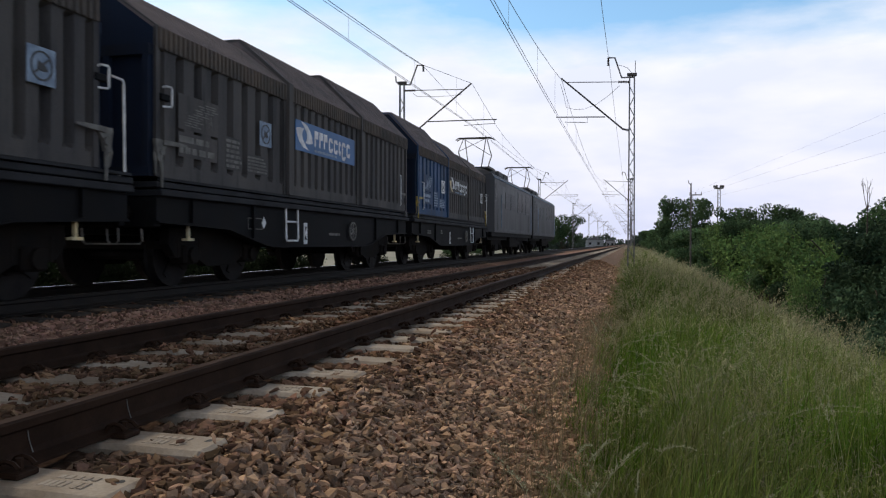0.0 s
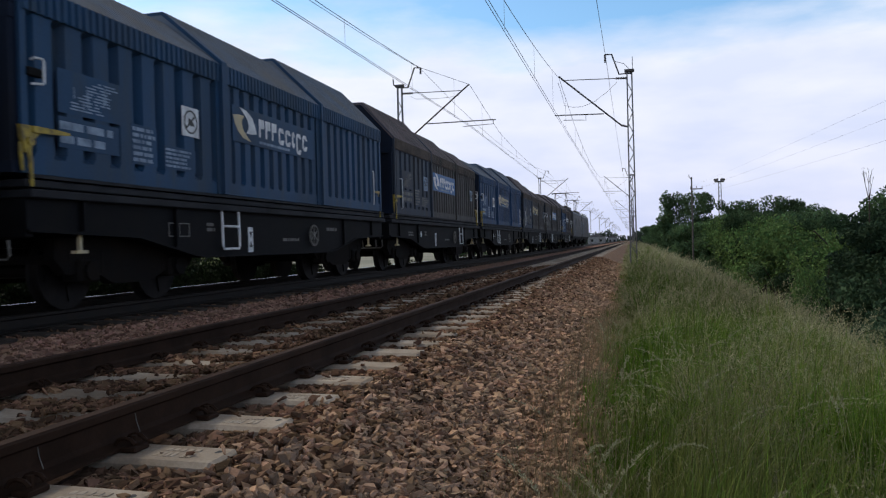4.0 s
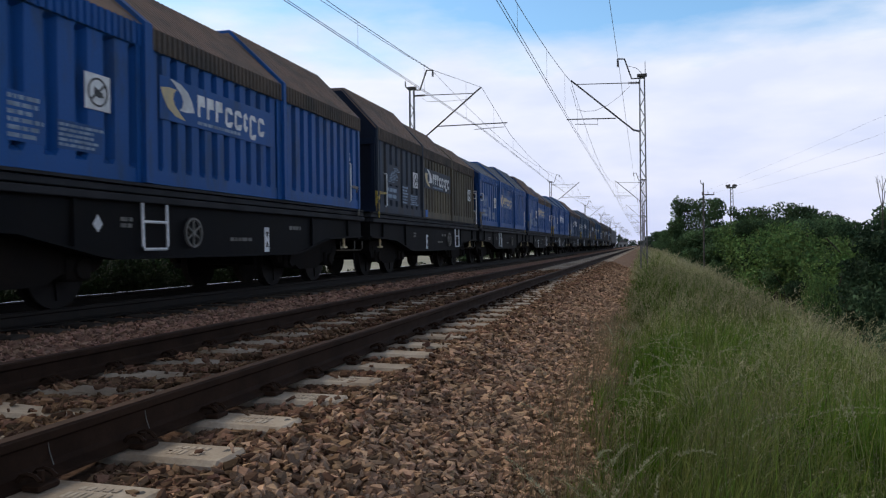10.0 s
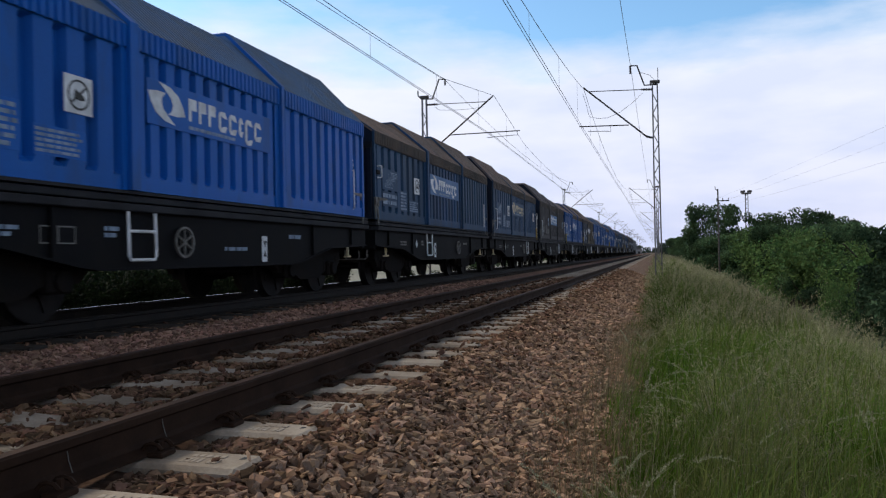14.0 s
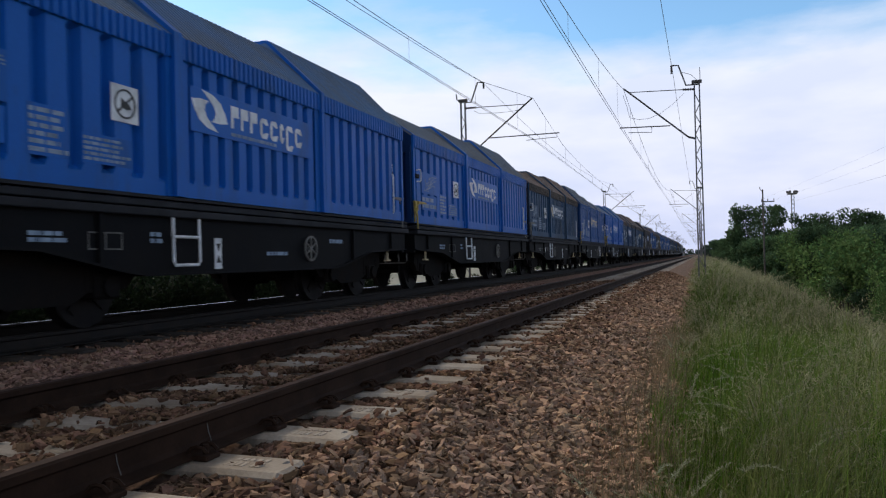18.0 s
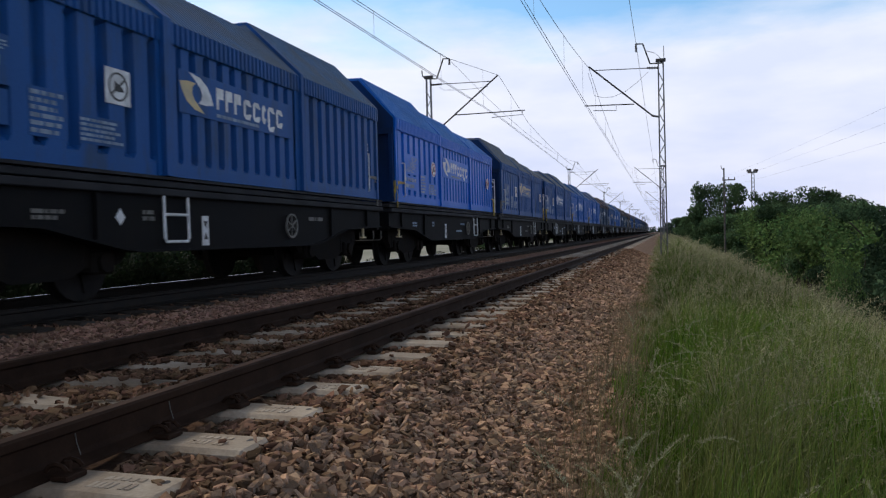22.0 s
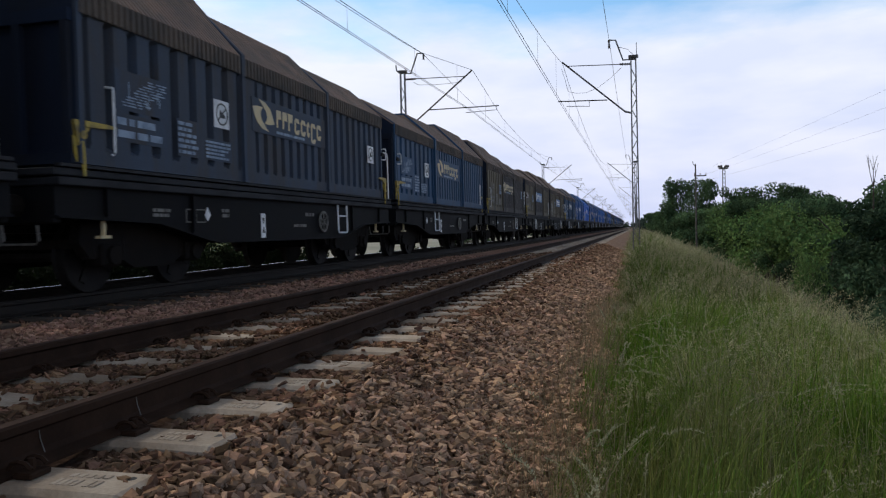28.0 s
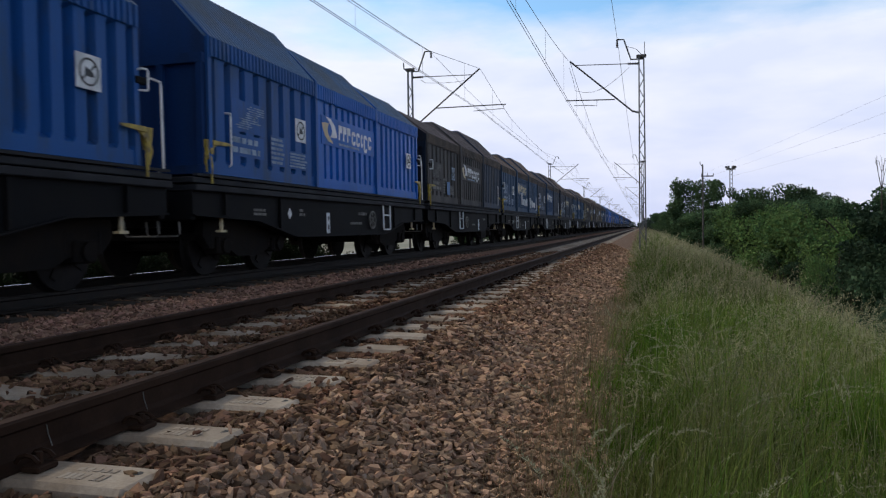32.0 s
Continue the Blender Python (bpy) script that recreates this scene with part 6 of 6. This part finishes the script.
def scrawl(root, w):
    """White hand-sprayed strokes along the lower hoods, as bent bars."""
    y = -0.50
    for k, (form, size, gap) in enumerate((("v", 0.56, 0.06), ("e", 0.30, 0.06), ("n", 0.29, 0.05), ("e", 0.31, 0.16), ("k", 0.30, 0.05), ("e", 0.26, 0.05), ("u", 0.30, 0.06), ("l", 0.33, 0.05), ("l", 0.33, 0.28), ("s", 0.32, 0.24),
                                           ("s", 0.62, 0.0), ("d", 0.40, 0.30), ("k", 0.34, 0.06), ("u", 0.28, 0.05), ("c", 0.28, 0.05), ("u", 0.28, 0.06), ("n", 0.30, 0.05), ("n", 0.28, 0.05))):
        z = 1.86 - 0.004 * k - (0.10 if size > 0.6 else 0.0)
        x = (1.452 if y < 1.75 else 1.482) + 0.008
        for line in SPRAY[form]:
            put("spray_stroke", Shape().tube([(x, y + a * size * 0.85, z + b * size) for a, b in line], 0.026, 5), WHITE, root)
        y += 0.62 * size * 0.85 + gap


# ---- locomotive: two coupled box sections ----
LOCO_REAR, SECTION = 33.0, 14.6


def loco_outline(w):
    return [(w, 1.15), (w, 3.55), (w - 0.12, 3.78), (w - 0.5, 3.98), (0, 4.08), (-w + 0.5, 3.98), (-w + 0.12, 3.78), (-w, 3.55), (-w, 1.15)]


def build_loco_section(y0, cab_at, name_label):
    """One section; its cab end (1 ahead, -1 behind) is rounded."""
    root = tagged(new("electric_locomotive"), name_label, "locomotive", "sections of the locomotive")
    half = SECTION / 2 - 0.35
    rings = []
    for y, k in ((-half, 0), (-half + 0.35, 1), (half - 0.35, 1), (half, 0)):
        w = 1.47 if k else (1.15 if y * cab_at > 0 else 1.44)
        z = 1.0 if k else (0.97 if y * cab_at > 0 else 1.0)
        rings.append([(x, y, 1.15 + (zz - 1.15) * z) for x, zz in loco_outline(w)])
    put("body", Shape().loft(rings), LOCO_BODY, root)
    for side in (-1, 1):
        a, b = sorted((side * 1.47, side * 1.476))
        put("pale_band", Shape().box(a, b, -half + 0.4, half - 0.4, 2.55, 3.35, 0.0), LOCO_BAND, root, "pale band along the body side")
        put("gutter", Shape().tube([(side * 1.475, -half + 0.35, 3.60), (side * 1.475, half - 0.35, 3.60)], 0.03, 6), PALE, root, "pale gutter along the edge of the roof")
        put("lower_band", Shape().box(a, b, -half + 0.4, half - 0.4, 1.22, 1.34, 0.0), LOCO_BAND, root)
        a, b = sorted((side * 1.474, side * 1.486))
        for y in (1.3, 2.9, 4.5):
            frame_ob = put("side_window", Shape().box(a, b, y - 0.72, y + 0.72, 2.30, 3.42, 0.002), LOCO_BAND, root, "framed engine room window")
            put("pane", Shape().box(*sorted((side * 1.484, side * 1.492)), y - 0.64, y + 0.64, 2.38, 3.34), GLASS_DARK, frame_ob, "dark window pane")
        for y in (-2.9, -1.2):
            grille = put("grille", Shape().box(a, b, y - 0.7, y + 0.7, 2.3, 3.1, 0.002), LOCO_BODY, root, "louvred air intake")
            for r in range(6):
                put("louvre", Shape().box(min(side * 1.486, side * 1.50), max(side * 1.486, side * 1.50), y - 0.65, y + 0.65, 2.36 + 0.12 * r, 2.41 + 0.12 * r), LOCO_BAND, grille)
        for y in (-half + 1.5, half - 1.5):
            put("cab_door", Shape().box(a, b, y - 0.33, y + 0.33, 1.3, 3.2, 0.003), LOCO_BODY, root)
            put("cab_window", Shape().box(a, b, y + (0.55 if y > 0 else -0.95), y + (0.95 if y > 0 else -0.55), 2.6, 3.35, 0.002), GLASS_DARK, root)
            put("handrail", Shape().tube([(side * 1.53, y + 0.42, 1.35), (side * 1.53, y + 0.42, 2.9)], 0.02, 6), PALE, root)
        put("skirt", Shape().box(min(side * 1.25, side * 1.40), max(side * 1.25, side * 1.40), -half, half, 0.95, 1.16, 0.01), FRAME_BLACK, root)
        put("battery_box", Shape().box(min(side * 0.9, side * 1.35), max(side * 0.9, side * 1.35), -1.4, 1.4, 0.45, 0.98, 0.03), BOGIE, root)
    for e in (-1, 1):
        y = e * (half + 0.005)
        for x in (-0.55, 0.55):
            put("end_window", Shape().box(x - 0.36, x + 0.36, min(y, y - e * 0.1), max(y, y - e * 0.1) + 0.02, 2.75, 3.4), GLASS_DARK, root)
            put("buffer", Shape().tube([(x * 1.6, e * half, 1.05), (x * 1.6, e * (half + 0.33), 1.05)], 0.11, 10), BOGIE, root)
    put("underframe", Shape().box(-1.2, 1.2, -half, half, 0.8, 1.15), FRAME_BLACK, root)
    put("roof_walk", Shape().box(-0.5, 0.5, -half + 2.2, half - 2.2, 4.05, 4.2, 0.03), LOCO_ROOF, root)
    for y in (-1.8, 0.6, 2.4):
        put("roof_box", Shape().box(-0.55, 0.55, y - 0.7, y + 0.7, 4.18, 4.5, 0.06), LOCO_ROOF, root)
    for y in (-half + 1.0, half - 1.2):
        put("roof_vent", Shape().box(-0.35, 0.35, y - 0.3, y + 0.3, 4.02, 4.28, 0.05), LOCO_ROOF, root)
    build_bogie(root, -4.0)
    build_bogie(root, 4.0)
    # raised diamond pantograph
    pan = put("pantograph", Shape().box(-0.8, 0.8, -0.9, 0.9, 4.22, 4.28), DARK_STEEL, root, "raised diamond pantograph", pose(0, (-SECTION / 2 + 3.6) if cab_at < 0 else (-SECTION / 2 + 3.9), 0))
    for sx in (-1, 1):
        for sy in (-1, 1):
            put("lower_arm", Shape().tube([(sx * 0.45, sy * 0.75, 4.28), (sx * 0.62, sy * 1.02, 5.0)], 0.028, 6), DARK_STEEL, pan)
            put("upper_arm", Shape().tube([(sx * 0.62, sy * 1.02, 5.0), (sx * 0.55, sy * 0.16, 5.72)], 0.022, 6), DARK_STEEL, pan)
    put("brace", Shape().tube([(-0.62, -1.02, 5.0), (0.55, -0.16, 5.72)], 0.014, 5), DARK_STEEL, pan)
    put("brace", Shape().tube([(0.62, 1.02, 5.0), (-0.55, 0.16, 5.72)], 0.014, 5), DARK_STEEL, pan)
    for sy in (-0.16, 0.16):
        put("contact_strip", Shape().tube([(-0.95, sy, 5.66), (-0.78, sy, 5.76), (0.78, sy, 5.76), (0.95, sy, 5.66)], 0.03, 6), DARK_STEEL, pan)
    for x in (-0.45, 0.45):
        for y in (-0.7, 0.7):
            put("insulator", Shape().tube([(x, y, 4.0), (x, y, 4.22)], 0.07, 8), PORCELAIN, pan)
    WAGONS.append((root, ("loco", y0)))


def build_train():
    build_loco_section(LOCO_REAR + SECTION / 2, -1, "grey-blue electric locomotive section with a raised pantograph")
    build_loco_section(LOCO_REAR + SECTION * 1.5, 1, "grey-blue leading electric locomotive section with a raised pantograph")
    for k in range(len(TRAIN)):
        build_wagon(k)


# ---- run of the build ----
build_ground()
build_far_field()
build_rails()
build_overhead()
build_trees()
build_skyline()
build_train()
build_grass()
build_weeds()
bed = build_bed()
build_sleepers()
build_stones(bed)

# how far the train has come, by seconds
RUN = [(0.0, 0.25), (2.0, 23.20), (3.0, 34.63), (4.0, 46.16), (6.0, 69.36), (8.0, 92.82), (9.0, 104.47), (11.0, 128.1), (13.0, 151.88), (14.0, 163.84), (16.0, 187.9), (19.0, 224.1), (21.0, 248.5), (23.0, 272.98), (24.0, 285.32), (25.0, 297.88), (25.5, 304.1), (28.0, 335.48), (30.0, 360.7), (32.0, 386.1)]


def gone(t):
    for (ta, sa), (tb, sb) in zip(RUN, RUN[1:]):
        if ta <= t <= tb:
            return sa + (sb - sa) * (t - ta) / (tb - ta)
    return RUN[-1][1]


def motions():
    """The train rolls away along the far track; its wheelsets turn with it."""
    for thing, k in WAGONS:
        y0 = k[1] if isinstance(k, tuple) else 26.38 - WAGON_PITCH * k
        walk(thing, [(t, pose(T2, y0 + s, 0)) for t, s in RUN])
    # alike wheelsets share one set of keys
    done = {}
    times = [(i / FPS, math.degrees(gone(i / FPS) / 0.46)) for i in range(int(32 * FPS) + 1)]
    for w, y in WHEELSETS:
        if y in done:
            w.rotation_mode = "QUATERNION"
            w.animation_data_create()
            w.animation_data.action = done[y].animation_data.action
            w.animation_data.action_slot = done[y].animation_data.action_slot
        else:
            walk(w, [(t, pose(0, y, 0.46, -turn)) for t, turn in times])
            done[y] = w


motions()
